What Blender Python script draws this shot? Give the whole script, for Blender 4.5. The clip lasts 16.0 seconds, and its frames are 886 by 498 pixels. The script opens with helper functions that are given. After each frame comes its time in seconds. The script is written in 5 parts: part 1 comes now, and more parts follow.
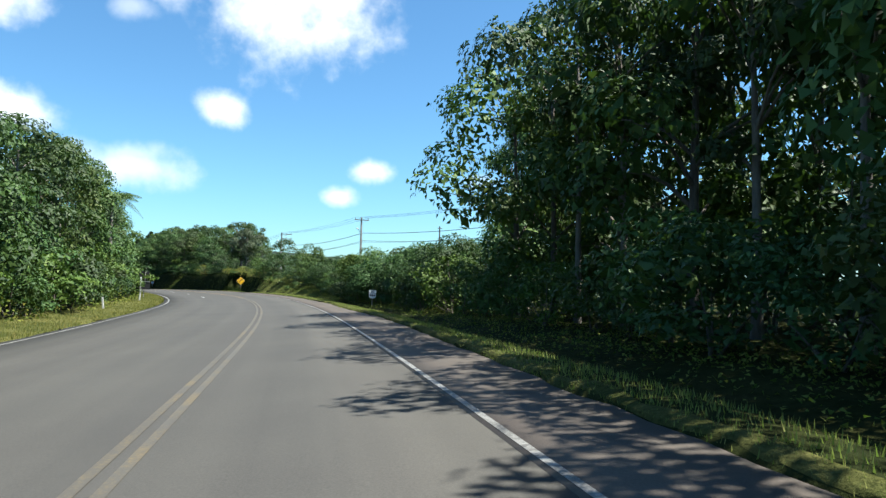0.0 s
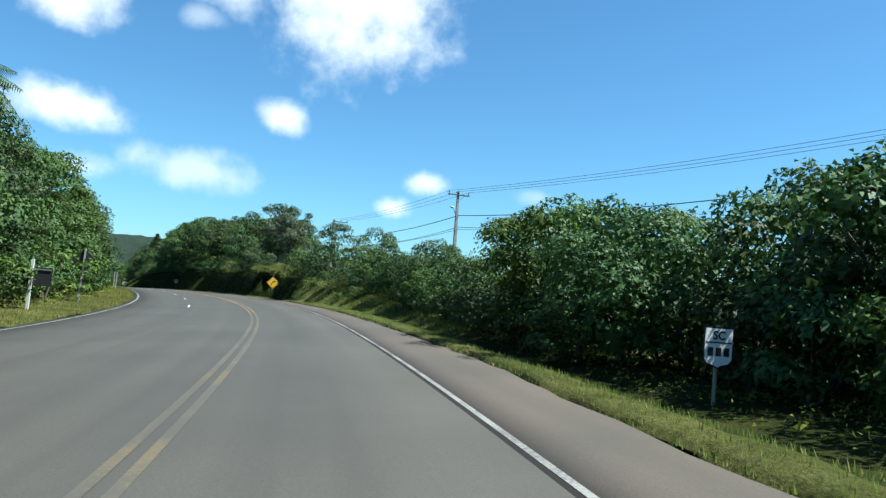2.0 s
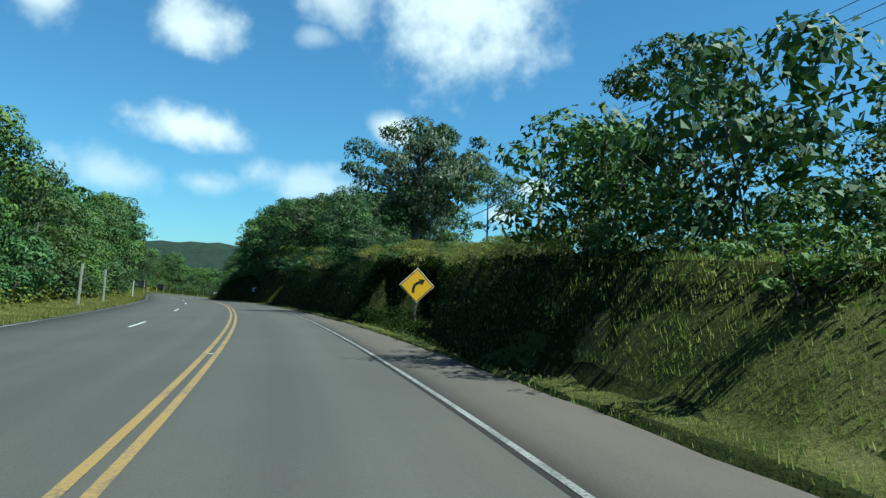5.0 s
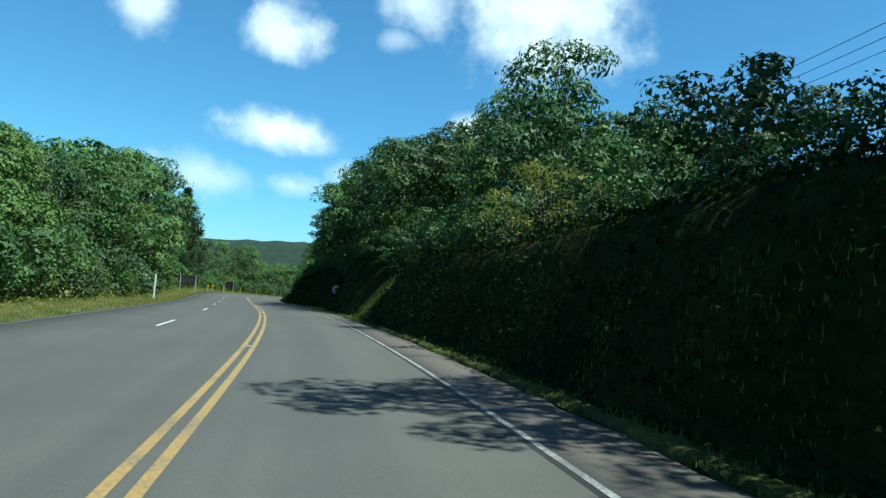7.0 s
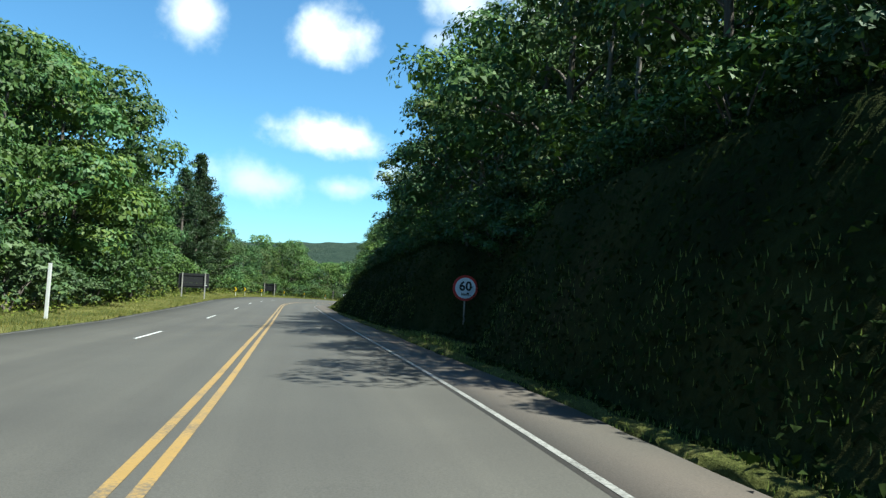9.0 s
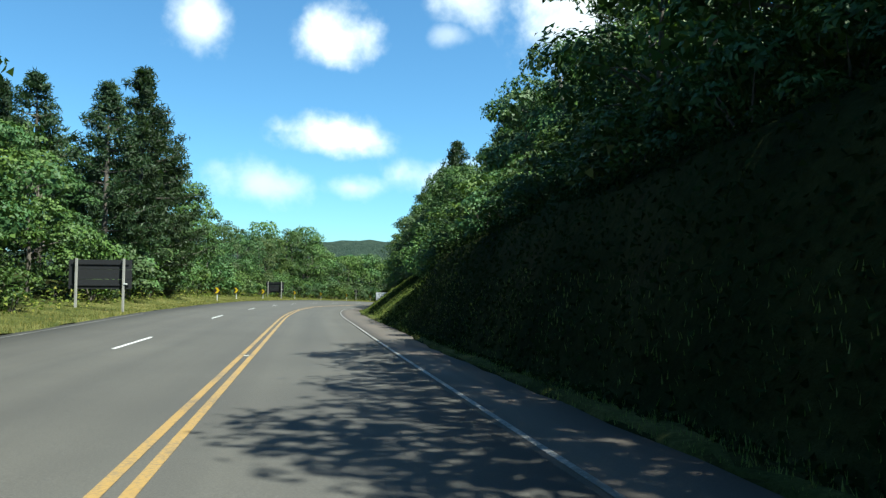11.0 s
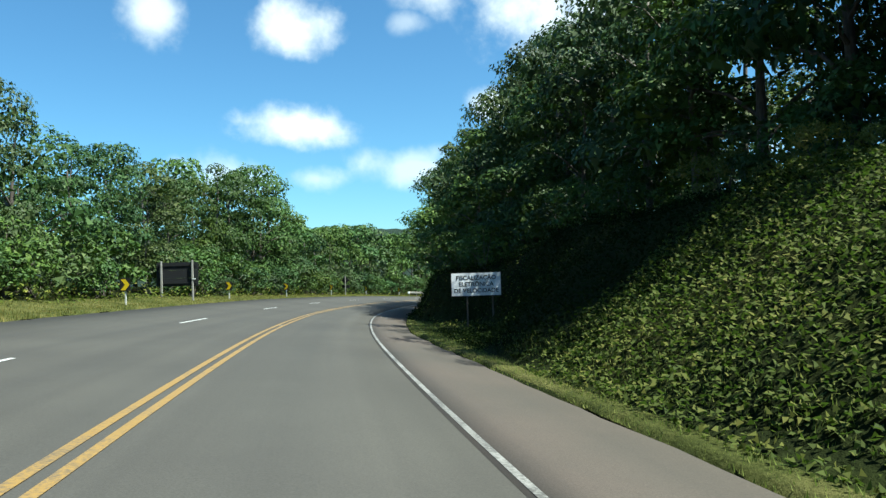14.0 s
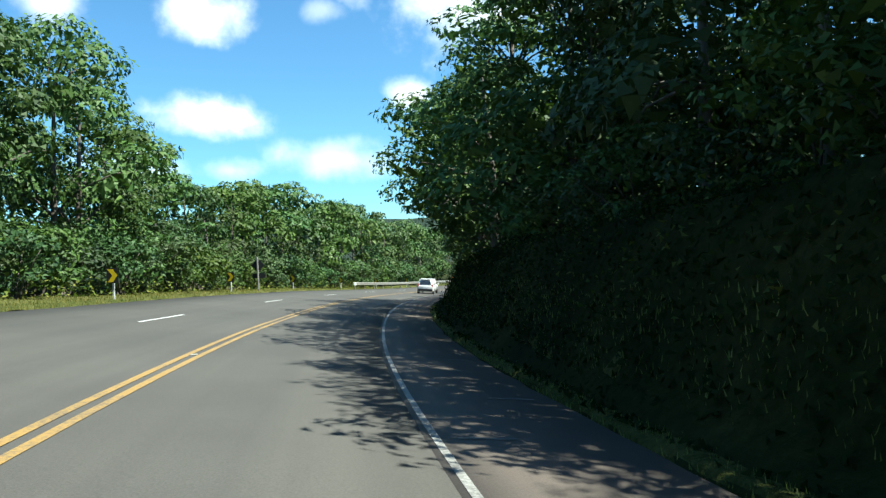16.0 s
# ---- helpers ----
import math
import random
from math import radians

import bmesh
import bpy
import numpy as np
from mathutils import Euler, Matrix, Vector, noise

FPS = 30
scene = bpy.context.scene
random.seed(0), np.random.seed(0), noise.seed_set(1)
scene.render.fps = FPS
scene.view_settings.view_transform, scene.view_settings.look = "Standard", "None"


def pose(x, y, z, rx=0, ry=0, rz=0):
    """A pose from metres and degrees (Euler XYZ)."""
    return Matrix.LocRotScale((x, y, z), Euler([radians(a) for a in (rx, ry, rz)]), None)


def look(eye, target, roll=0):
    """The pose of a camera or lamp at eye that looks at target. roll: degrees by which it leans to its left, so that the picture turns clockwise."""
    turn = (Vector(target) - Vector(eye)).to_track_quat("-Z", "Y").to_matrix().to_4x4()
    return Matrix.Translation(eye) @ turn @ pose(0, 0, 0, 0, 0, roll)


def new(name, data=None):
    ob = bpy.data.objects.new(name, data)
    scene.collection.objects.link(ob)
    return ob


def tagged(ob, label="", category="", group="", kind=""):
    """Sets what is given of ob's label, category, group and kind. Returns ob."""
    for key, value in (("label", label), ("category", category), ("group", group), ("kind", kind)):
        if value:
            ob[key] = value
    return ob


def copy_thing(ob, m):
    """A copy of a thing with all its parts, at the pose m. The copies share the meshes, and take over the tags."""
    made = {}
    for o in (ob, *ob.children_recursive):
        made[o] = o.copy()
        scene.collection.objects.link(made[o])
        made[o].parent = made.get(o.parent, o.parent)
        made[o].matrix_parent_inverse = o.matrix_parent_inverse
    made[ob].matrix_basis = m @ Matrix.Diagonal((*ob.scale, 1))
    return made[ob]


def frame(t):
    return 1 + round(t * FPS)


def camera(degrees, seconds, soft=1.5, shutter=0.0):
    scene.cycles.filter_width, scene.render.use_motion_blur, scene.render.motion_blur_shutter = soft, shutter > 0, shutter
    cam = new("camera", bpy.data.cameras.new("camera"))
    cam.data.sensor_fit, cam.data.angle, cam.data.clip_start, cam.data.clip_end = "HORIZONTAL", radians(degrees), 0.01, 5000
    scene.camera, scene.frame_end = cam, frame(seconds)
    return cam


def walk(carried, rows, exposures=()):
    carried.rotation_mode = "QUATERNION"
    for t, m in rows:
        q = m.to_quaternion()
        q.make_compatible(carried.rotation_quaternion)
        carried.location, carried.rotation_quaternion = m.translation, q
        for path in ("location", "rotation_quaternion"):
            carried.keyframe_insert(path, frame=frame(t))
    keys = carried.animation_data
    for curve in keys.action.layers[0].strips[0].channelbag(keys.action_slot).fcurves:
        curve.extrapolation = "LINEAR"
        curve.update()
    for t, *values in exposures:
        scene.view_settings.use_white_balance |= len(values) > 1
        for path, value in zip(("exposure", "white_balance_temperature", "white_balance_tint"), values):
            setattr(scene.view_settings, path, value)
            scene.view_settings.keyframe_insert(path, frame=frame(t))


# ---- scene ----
cam = camera(63.0, 16.0, 1.4)
# seconds, place in metres, Euler angles in degrees
ROWS = [
    (0.0, 0.054, 0.000, 1.212, 92.576, -1.437, -0.059),
    (0.5, -1.849, 9.642, 1.112, 93.084, -1.992, 0.850),
    (1.0, -3.692, 18.324, 0.970, 93.020, -2.404, 1.466),
    (1.5, -5.480, 26.616, 0.910, 93.367, -3.297, 2.753),
    (2.0, -7.567, 35.424, 0.777, 93.460, -4.111, 3.835),
    (2.5, -9.926, 44.187, 0.685, 93.454, -4.967, 5.197),
    (3.0, -12.647, 53.183, 0.651, 93.483, -4.793, 6.585),
    (5.5, -28.041, 94.479, 0.238, 93.507, -3.539, 14.692),
    (6.0, -32.260, 103.004, 0.166, 93.504, -3.941, 16.824),
    (6.5, -36.868, 111.738, 0.062, 93.176, -3.634, 18.239),
    (7.0, -41.706, 120.293, -0.049, 93.142, -3.933, 19.020),
    (7.5, -46.723, 129.053, -0.152, 92.790, -3.086, 20.222),
    (8.0, -51.381, 136.888, -0.368, 92.794, -2.748, 20.823),
    (8.5, -56.401, 145.106, -0.486, 92.845, -2.417, 22.215),
    (9.0, -61.092, 152.409, -0.653, 92.804, -2.462, 23.128),
    (11.5, -87.657, 191.158, -1.633, 92.199, 0.100, 24.190),
    (12.0, -93.551, 199.811, -1.810, 91.954, 0.511, 23.950),
    (12.5, -98.603, 207.385, -2.016, 91.863, 0.884, 23.639),
    (13.0, -104.396, 216.106, -2.244, 91.410, 1.608, 23.122),
    (13.5, -109.408, 223.929, -2.523, 91.405, 1.811, 22.628),
    (14.0, -115.033, 232.621, -2.801, 91.462, 1.765, 21.690),
    (14.5, -119.639, 240.325, -3.067, 91.543, 1.254, 20.607),
    (15.0, -124.506, 248.738, -3.349, 91.341, 1.470, 19.130),
    (15.5, -129.261, 257.632, -3.659, 91.033, 2.055, 17.145),
    (16.0, -133.266, 265.688, -3.961, 90.428, 2.929, 15.381),
]
EXPOSURES = [(0.0, 1.53, 6400, 6), (0.5, 1.46, 6350, 4), (1.5, 1.30, 6150, 2), (2.0, 1.30, 6050, 0), (3.0, 0.96, 5800, -7), (5.5, 1.02, 5700, -12), (6.0, 1.04, 5700, -12), (7.0, 1.20, 5650, -12), (8.0, 1.42, 6050, -4), (9.0, 1.54, 6200, -3), (12.5, 1.43, 6250, -3), (13.5, 1.36, 6200, -4), (14.5, 1.38, 6150, -4), (15.2, 1.52, 6250, -4), (16.0, 1.66, 6250, -3)]
walk(cam, [(t, pose(x, y, z, rx, ry, rz)) for t, x, y, z, rx, ry, rz in ROWS], EXPOSURES)

# ---- world: sky with fair-weather clouds, one sun ----
SUN_ELEV = 58.0
SUN_AZ = 92.0            # clockwise from +y
sun_dir = Vector((math.sin(radians(SUN_AZ)) * math.cos(radians(SUN_ELEV)), math.cos(radians(SUN_AZ)) * math.cos(radians(SUN_ELEV)), math.sin(radians(SUN_ELEV))))
sun = new("sun", bpy.data.lights.new("sun", "SUN"))
sun.data.energy, sun.data.angle, sun.data.color = 5.0, radians(0.55), (1.0, 0.965, 0.90)
sun.matrix_world = look(sun_dir * 300, (0, 0, 0))

# clouds: azimuth to the left of +y, elevation, half width, half height (degrees), tilt, density
CLOUDS = [
    (12.0, 21.6, 6.9, 5.6, 0, 1.0), (9.0, 25.5, 6.0, 4.0, 0, 1.0), (22.6, 21.6, 3.4, 2.2, -10, 0.75), (32.5, 11.2, 4.9, 1.7, -6, 1.0),
    (33.1, 18.3, 3.3, 2.4, 8, 0.95), (43.3, 18.6, 2.6, 2.4, -40, 0.8), (38.5, 7.4, 4.4, 1.7, -8, 0.55), (31.3, 7.2, 2.8, 1.1, 0, 0.55),
    (17.7, 12.5, 2.0, 1.4, -15, 0.9), (5.7, 8.6, 2.0, 1.1, 0, 0.95), (8.4, 6.4, 1.5, 0.9, 0, 0.8), (24.0, 7.9, 5.2, 1.5, -8, 0.6),
    (24.5, 8.3, 4.2, 1.4, 10, 0.5), (23.8, 19.0, 1.6, 1.0, 0, 0.4), (-3.0, 8.0, 2.0, 0.8, 0, 0.3),
]
world = bpy.data.worlds.new("sky")
scene.world = world
world.use_nodes = True
wn, wl = world.node_tree.nodes, world.node_tree.links
wn.clear()


def wnode(kind, **values):
    n = wn.new(kind)
    for k, v in values.items():
        if k == "operation":
            n.operation = v
        else:
            n.inputs[int(k[1:])].default_value = v
    return n


sky = wn.new("ShaderNodeTexSky")
sky.sky_type, sky.sun_disc = "NISHITA", False
sky.sun_elevation, sky.sun_rotation = radians(SUN_ELEV), radians(SUN_AZ)
sky.air_density, sky.dust_density, sky.ozone_density, sky.altitude = 1.0, 0.6, 2.2, 300
coord = wn.new("ShaderNodeTexCoord")
puff = wnode("ShaderNodeTexNoise", i2=9.0, i3=7.0, i4=0.62)
wl.new(coord.outputs["Generated"], puff.inputs[0])
puff_low = wnode("ShaderNodeTexNoise", i2=21.0, i3=4.0, i4=0.55)
wl.new(coord.outputs["Generated"], puff_low.inputs[0])
puffs = wnode("ShaderNodeMath", operation="ADD")
wl.new(puff.outputs[0], puffs.inputs[0])
wl.new(puff_low.outputs[0], puffs.inputs[1])
rough_edge = wnode("ShaderNodeMath", operation="MULTIPLY_ADD", i1=1.3, i2=-1.27)
wl.new(puffs.outputs[0], rough_edge.inputs[0])
cover = None
for az, el, hw, hh, tilt, dense in CLOUDS:
    a, e, k = radians(az), radians(el), radians(tilt)
    out = Vector((-math.sin(a) * math.cos(e), math.cos(a) * math.cos(e), math.sin(e)))
    side = Vector((math.cos(a), math.sin(a), 0))
    rise = side.cross(out)
    u = (side * math.cos(k) + rise * math.sin(k)) / math.sin(radians(hw))
    v = (rise * math.cos(k) - side * math.sin(k)) / math.sin(radians(hh))
    terms = []
    for axis, centre in ((u, u.dot(out)), (v, v.dot(out))):
        dot = wnode("ShaderNodeVectorMath", operation="DOT_PRODUCT", i1=axis)
        wl.new(coord.outputs["Generated"], dot.inputs[0])
        shift = wnode("ShaderNodeMath", operation="SUBTRACT", i1=centre)
        wl.new(dot.outputs["Value"], shift.inputs[0])
        terms.append(shift)
    both = wn.new("ShaderNodeCombineXYZ")
    wl.new(terms[0].outputs[0], both.inputs[0])
    wl.new(terms[1].outputs[0], both.inputs[1])
    front = wnode("ShaderNodeVectorMath", operation="DOT_PRODUCT", i1=out)
    wl.new(coord.outputs["Generated"], front.inputs[0])
    behind = wnode("ShaderNodeMath", operation="LESS_THAN", i1=0.3)
    wl.new(front.outputs["Value"], behind.inputs[0])
    away = wnode("ShaderNodeMath", operation="MULTIPLY", i1=50.0)
    wl.new(behind.outputs[0], away.inputs[0])
    wl.new(away.outputs[0], both.inputs[2])
    size = wnode("ShaderNodeVectorMath", operation="LENGTH")
    wl.new(both.outputs[0], size.inputs[0])
    rim = wnode("ShaderNodeMath", operation="ADD")
    wl.new(size.outputs["Value"], rim.inputs[0])
    wl.new(rough_edge.outputs[0], rim.inputs[1])
    mask = wn.new("ShaderNodeMapRange")
    mask.interpolation_type = "SMOOTHSTEP"
    for i, value in ((1, 1.2), (2, 0.12), (3, 0.0), (4, dense)):
        mask.inputs[i].default_value = value
    wl.new(rim.outputs[0], mask.inputs[0])
    if cover is None:
        cover = mask
    else:
        top = wnode("ShaderNodeMath", operation="MAXIMUM")
        wl.new(cover.outputs[0], top.inputs[0])
        wl.new(mask.outputs[0], top.inputs[1])
        cover = top
blend = wn.new("ShaderNodeMix")
blend.data_type = "RGBA"
wl.new(cover.outputs[0], blend.inputs["Factor"])
tone = wn.new("ShaderNodeMix")
tone.data_type, tone.blend_type = "RGBA", "MULTIPLY"
tone.inputs["Factor"].default_value = 1.0
tone.inputs[7].default_value = (0.76, 1.16, 1.36, 1)
wl.new(sky.outputs[0], tone.inputs[6])
wl.new(tone.outputs[2], blend.inputs[6])
blend.inputs[7].default_value = (10.0, 10.2, 10.4, 1)
back = wnode("ShaderNodeBackground", i1=0.052)
wl.new(blend.outputs[2], back.inputs[0])
wl.new(back.outputs[0], wn.new("ShaderNodeOutputWorld").inputs[0])

# ---- materials ----


def material(name, build):
    m = bpy.data.materials.new(name)
    m.use_nodes = True
    build(m.node_tree.nodes, m.node_tree.links, m.node_tree.nodes["Principled BSDF"])
    return m


def noise_tex(nt, lk, scale, detail=4.0, rough=0.55, space="Object", stretch=None):
    tc = nt.new("ShaderNodeTexCoord")
    n = nt.new("ShaderNodeTexNoise")
    n.inputs["Scale"].default_value, n.inputs["Detail"].default_value, n.inputs["Roughness"].default_value = scale, detail, rough
    if stretch:
        mp = nt.new("ShaderNodeMapping")
        mp.inputs["Scale"].default_value = stretch
        lk.new(tc.outputs[space], mp.inputs[0])
        lk.new(mp.outputs[0], n.inputs[0])
    else:
        lk.new(tc.outputs[space], n.inputs[0])
    return n.outputs[0]


def ramp(nt, lk, fac, *stops):
    r = nt.new("ShaderNodeValToRGB")
    while len(r.color_ramp.elements) < len(stops):
        r.color_ramp.elements.new(0.5)
    for el, (p, c) in zip(r.color_ramp.elements, stops):
        el.position, el.color = p, (*c, 1)
    lk.new(fac, r.inputs[0])
    return r.outputs[0]


def mixed(nt, lk, fac, a, b, how="MIX"):
    m = nt.new("ShaderNodeMix")
    m.data_type, m.blend_type = "RGBA", how
    for i, v in ((0, fac), (6, a), (7, b)):
        if isinstance(v, (int, float)):
            m.inputs[i].default_value = v
        elif isinstance(v, tuple):
            m.inputs[i].default_value = (*v, 1)
        else:
            lk.new(v, m.inputs[i])
    return m.outputs[2]


def bump(nt, lk, height, bs, strength=0.4, distance=0.02):
    b = nt.new("ShaderNodeBump")
    b.inputs["Strength"].default_value, b.inputs["Distance"].default_value = strength, distance
    lk.new(height, b.inputs["Height"])
    lk.new(b.outputs[0], bs.inputs["Normal"])


def maths(nt, lk, how, a, b=0.0, c=0.0):
    m = nt.new("ShaderNodeMath")
    m.operation = how
    for i, v in enumerate((a, b, c)):
        if isinstance(v, (int, float)):
            m.inputs[i].default_value = v
        else:
            lk.new(v, m.inputs[i])
    return m.outputs[0]


def asphalt_colour(nt, lk, light, warm):
    """Aggregate grain, tyre-polished tracks along the lane (from the road's own u coordinate), broad patches."""
    grain = noise_tex(nt, lk, 55.0, 3.0, 0.7)
    patch = noise_tex(nt, lk, 0.22, 4.0, 0.6)
    uv = nt.new("ShaderNodeUVMap")
    sep = nt.new("ShaderNodeSeparateXYZ")
    lk.new(uv.outputs[0], sep.inputs[0])
    wave = maths(nt, lk, "SINE", maths(nt, lk, "MULTIPLY", sep.outputs[0], 2 * math.pi / 1.55))
    track = maths(nt, lk, "MULTIPLY_ADD", wave, 0.5, 0.5)
    along = nt.new("ShaderNodeTexNoise")
    mp = nt.new("ShaderNodeMapping")
    mp.inputs["Scale"].default_value = (2.2, 0.035, 1)
    lk.new(uv.outputs[0], mp.inputs[0])
    lk.new(mp.outputs[0], along.inputs[0])
    along.inputs["Scale"].default_value, along.inputs["Detail"].default_value = 1.0, 3.0
    base = ramp(nt, lk, patch, (0.3, (0.845 * light, 0.81 * light * (1.25 - 0.25 * warm), 0.745 * light * (1.6 - 0.6 * warm))), (0.7, (1.04 * light * warm, 1.07 * light * (1.25 - 0.25 * warm), 0.96 * light * (1.6 - 0.6 * warm))))
    base = mixed(nt, lk, maths(nt, lk, "MULTIPLY", track, 0.2), base, (1.32 * light * warm, 1.33 * light * (1.25 - 0.25 * warm), 1.16 * light * (1.6 - 0.6 * warm)))
    base = mixed(nt, lk, ramp(nt, lk, along.outputs[0], (0.42, (0, 0, 0)), (0.66, (0.36, 0.36, 0.36))), base, (0.76 * light, 0.725 * light * (1.25 - 0.25 * warm), 0.67 * light * (1.6 - 0.6 * warm)))
    base = mixed(nt, lk, 0.55, base, ramp(nt, lk, grain, (0.3, (0.55, 0.55, 0.55)), (0.7, (1.35, 1.33, 1.3))), "MULTIPLY")
    return base, grain


def asphalt_build(light, warm):
    def build(nt, lk, bs):
        colour, grain = asphalt_colour(nt, lk, light, warm)
        lk.new(colour, bs.inputs["Base Color"])
        bs.inputs["Roughness"].default_value = 0.82
        bs.inputs["Specular IOR Level"].default_value = 0.3
        bump(nt, lk, grain, bs, 0.35, 0.006)
    return build


def paint_build(colour, wear):
    def build(nt, lk, bs):
        base, grain = asphalt_colour(nt, lk, 0.060, 1.06)
        chip = noise_tex(nt, lk, 26.0, 4.0, 0.7)
        worn = noise_tex(nt, lk, 0.9, 4.0, 0.65)
        gone = maths(nt, lk, "ADD", maths(nt, lk, "MULTIPLY", chip, 0.6), maths(nt, lk, "MULTIPLY", worn, 0.6))
        mask = ramp(nt, lk, gone, (0.74 - 0.32 * wear, (1, 1, 1)), (0.92 - 0.32 * wear, (0.12, 0.12, 0.12)))
        tint = ramp(nt, lk, worn, (0.3, tuple(c * 0.72 for c in colour)), (0.65, colour))
        lk.new(mixed(nt, lk, mask, base, tint), bs.inputs["Base Color"])
        bs.inputs["Roughness"].default_value = 0.62
        bump(nt, lk, grain, bs, 0.3, 0.004)
    return build


def leaf_build(dark, mid, light, gloss=0.5, through_light=0.13, shine=0.22):
    """Leaf green that varies from leaf to leaf and from tree to tree, with light shining through thin blades."""
    def build(nt, lk, bs):
        geo = nt.new("ShaderNodeNewGeometry")
        info = nt.new("ShaderNodeObjectInfo")
        big = noise_tex(nt, lk, 0.55, 2.0)
        leaf = ramp(nt, lk, maths(nt, lk, "ADD", maths(nt, lk, "MULTIPLY", geo.outputs["Random Per Island"], 0.6), maths(nt, lk, "MULTIPLY_ADD", big, 0.9, -0.25)),
                    (0.0, dark), (0.5, mid), (1.0, light))
        hue = nt.new("ShaderNodeHueSaturation")
        lk.new(maths(nt, lk, "MULTIPLY_ADD", info.outputs["Random"], 0.05, 0.475), hue.inputs["Hue"])
        lk.new(maths(nt, lk, "MULTIPLY_ADD", info.outputs["Random"], -0.22, 1.1), hue.inputs["Saturation"])
        lk.new(maths(nt, lk, "MULTIPLY_ADD", maths(nt, lk, "FRACT", maths(nt, lk, "MULTIPLY", info.outputs["Random"], 7.3)), 0.75, 0.62), hue.inputs["Value"])
        lk.new(leaf, hue.inputs["Color"])
        lk.new(hue.outputs[0], bs.inputs["Base Color"])
        bs.inputs["Roughness"].default_value = gloss + 0.08
        bs.inputs["Specular IOR Level"].default_value = shine
        tr = nt.new("ShaderNodeBsdfTranslucent")
        lk.new(mixed(nt, lk, 0.5, hue.outputs[0], (0.085, 0.18, 0.02)), tr.inputs[0])
        mx = nt.new("ShaderNodeMixShader")
        mx.inputs[0].default_value = through_light
        lk.new(bs.outputs[0], mx.inputs[1])
        lk.new(tr.outputs[0], mx.inputs[2])
        lk.new(mx.outputs[0], nt["Material Output"].inputs[0])
    return build


def plain_build(colour, rough=0.5, metal=0.0, grime=0.25, scale=6.0):
    def build(nt, lk, bs):
        n = noise_tex(nt, lk, scale, 5.0, 0.6)
        fine = noise_tex(nt, lk, scale * 9, 2.0)
        c = mixed(nt, lk, ramp(nt, lk, n, (0.35, (0, 0, 0)), (0.75, (grime,) * 3)), colour, tuple(x * 0.45 + 0.01 for x in colour))
        c = mixed(nt, lk, 0.12, c, ramp(nt, lk, fine, (0.3, (0.4, 0.4, 0.4)), (0.7, (1.2, 1.2, 1.2))), "MULTIPLY")
        lk.new(c, bs.inputs["Base Color"])
        lk.new(maths(nt, lk, "MULTIPLY_ADD", n, 0.25, rough - 0.1), bs.inputs["Roughness"])
        bs.inputs["Metallic"].default_value = metal
    return build


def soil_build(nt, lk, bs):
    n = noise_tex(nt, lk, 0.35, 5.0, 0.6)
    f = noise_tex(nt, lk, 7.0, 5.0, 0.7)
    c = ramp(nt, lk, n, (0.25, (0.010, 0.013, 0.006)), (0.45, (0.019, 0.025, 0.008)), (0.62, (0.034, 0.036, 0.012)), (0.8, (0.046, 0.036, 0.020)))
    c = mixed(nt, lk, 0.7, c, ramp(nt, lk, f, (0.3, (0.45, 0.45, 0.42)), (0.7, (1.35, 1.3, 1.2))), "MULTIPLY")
    lk.new(c, bs.inputs["Base Color"])
    bs.inputs["Roughness"].default_value = 0.95
    bs.inputs["Specular IOR Level"].default_value = 0.03
    bump(nt, lk, f, bs, 0.9, 0.08)


def turf_build(nt, lk, bs):
    n = noise_tex(nt, lk, 0.5, 5.0, 0.65)
    f = noise_tex(nt, lk, 16.0, 5.0, 0.75)
    c = ramp(nt, lk, n, (0.28, (0.030, 0.040, 0.012)), (0.46, (0.064, 0.072, 0.022)), (0.62, (0.112, 0.110, 0.040)), (0.8, (0.140, 0.114, 0.062)))
    c = mixed(nt, lk, 0.85, c, ramp(nt, lk, f, (0.3, (0.35, 0.38, 0.30)), (0.72, (1.45, 1.42, 1.3))), "MULTIPLY")
    lk.new(c, bs.inputs["Base Color"])
    bs.inputs["Roughness"].default_value = 0.95
    bs.inputs["Specular IOR Level"].default_value = 0.05
    bump(nt, lk, f, bs, 1.0, 0.06)


def bark_build(light, dark):
    def build(nt, lk, bs):
        n = noise_tex(nt, lk, 3.0, 6.0, 0.7, stretch=(3, 3, 0.6))
        s = noise_tex(nt, lk, 1.1, 3.0)
        c = mixed(nt, lk, s, ramp(nt, lk, n, (0.3, dark), (0.7, light)), ramp(nt, lk, n, (0.3, dark), (0.7, tuple(x * 1.3 for x in light))))
        lk.new(c, bs.inputs["Base Color"])
        bs.inputs["Roughness"].default_value = 0.9
        bump(nt, lk, n, bs, 0.8, 0.03)
    return build


def hazed_canopy_build(nt, lk, bs):
    n = noise_tex(nt, lk, 0.09, 6.0, 0.7)
    f = noise_tex(nt, lk, 0.7, 4.0, 0.7)
    # greens cooled towards blue: a little distance haze is put into the colour
    c = ramp(nt, lk, n, (0.3, (0.022, 0.038, 0.030)), (0.55, (0.034, 0.052, 0.040)), (0.75, (0.052, 0.070, 0.050)))
    lk.new(mixed(nt, lk, 0.7, c, ramp(nt, lk, f, (0.3, (0.35, 0.38, 0.4)), (0.7, (1.4, 1.35, 1.2))), "MULTIPLY"), bs.inputs["Base Color"])
    bs.inputs["Roughness"].default_value = 1.0
    bs.inputs["Specular IOR Level"].default_value = 0.05
    bump(nt, lk, f, bs, 1.0, 3.0)


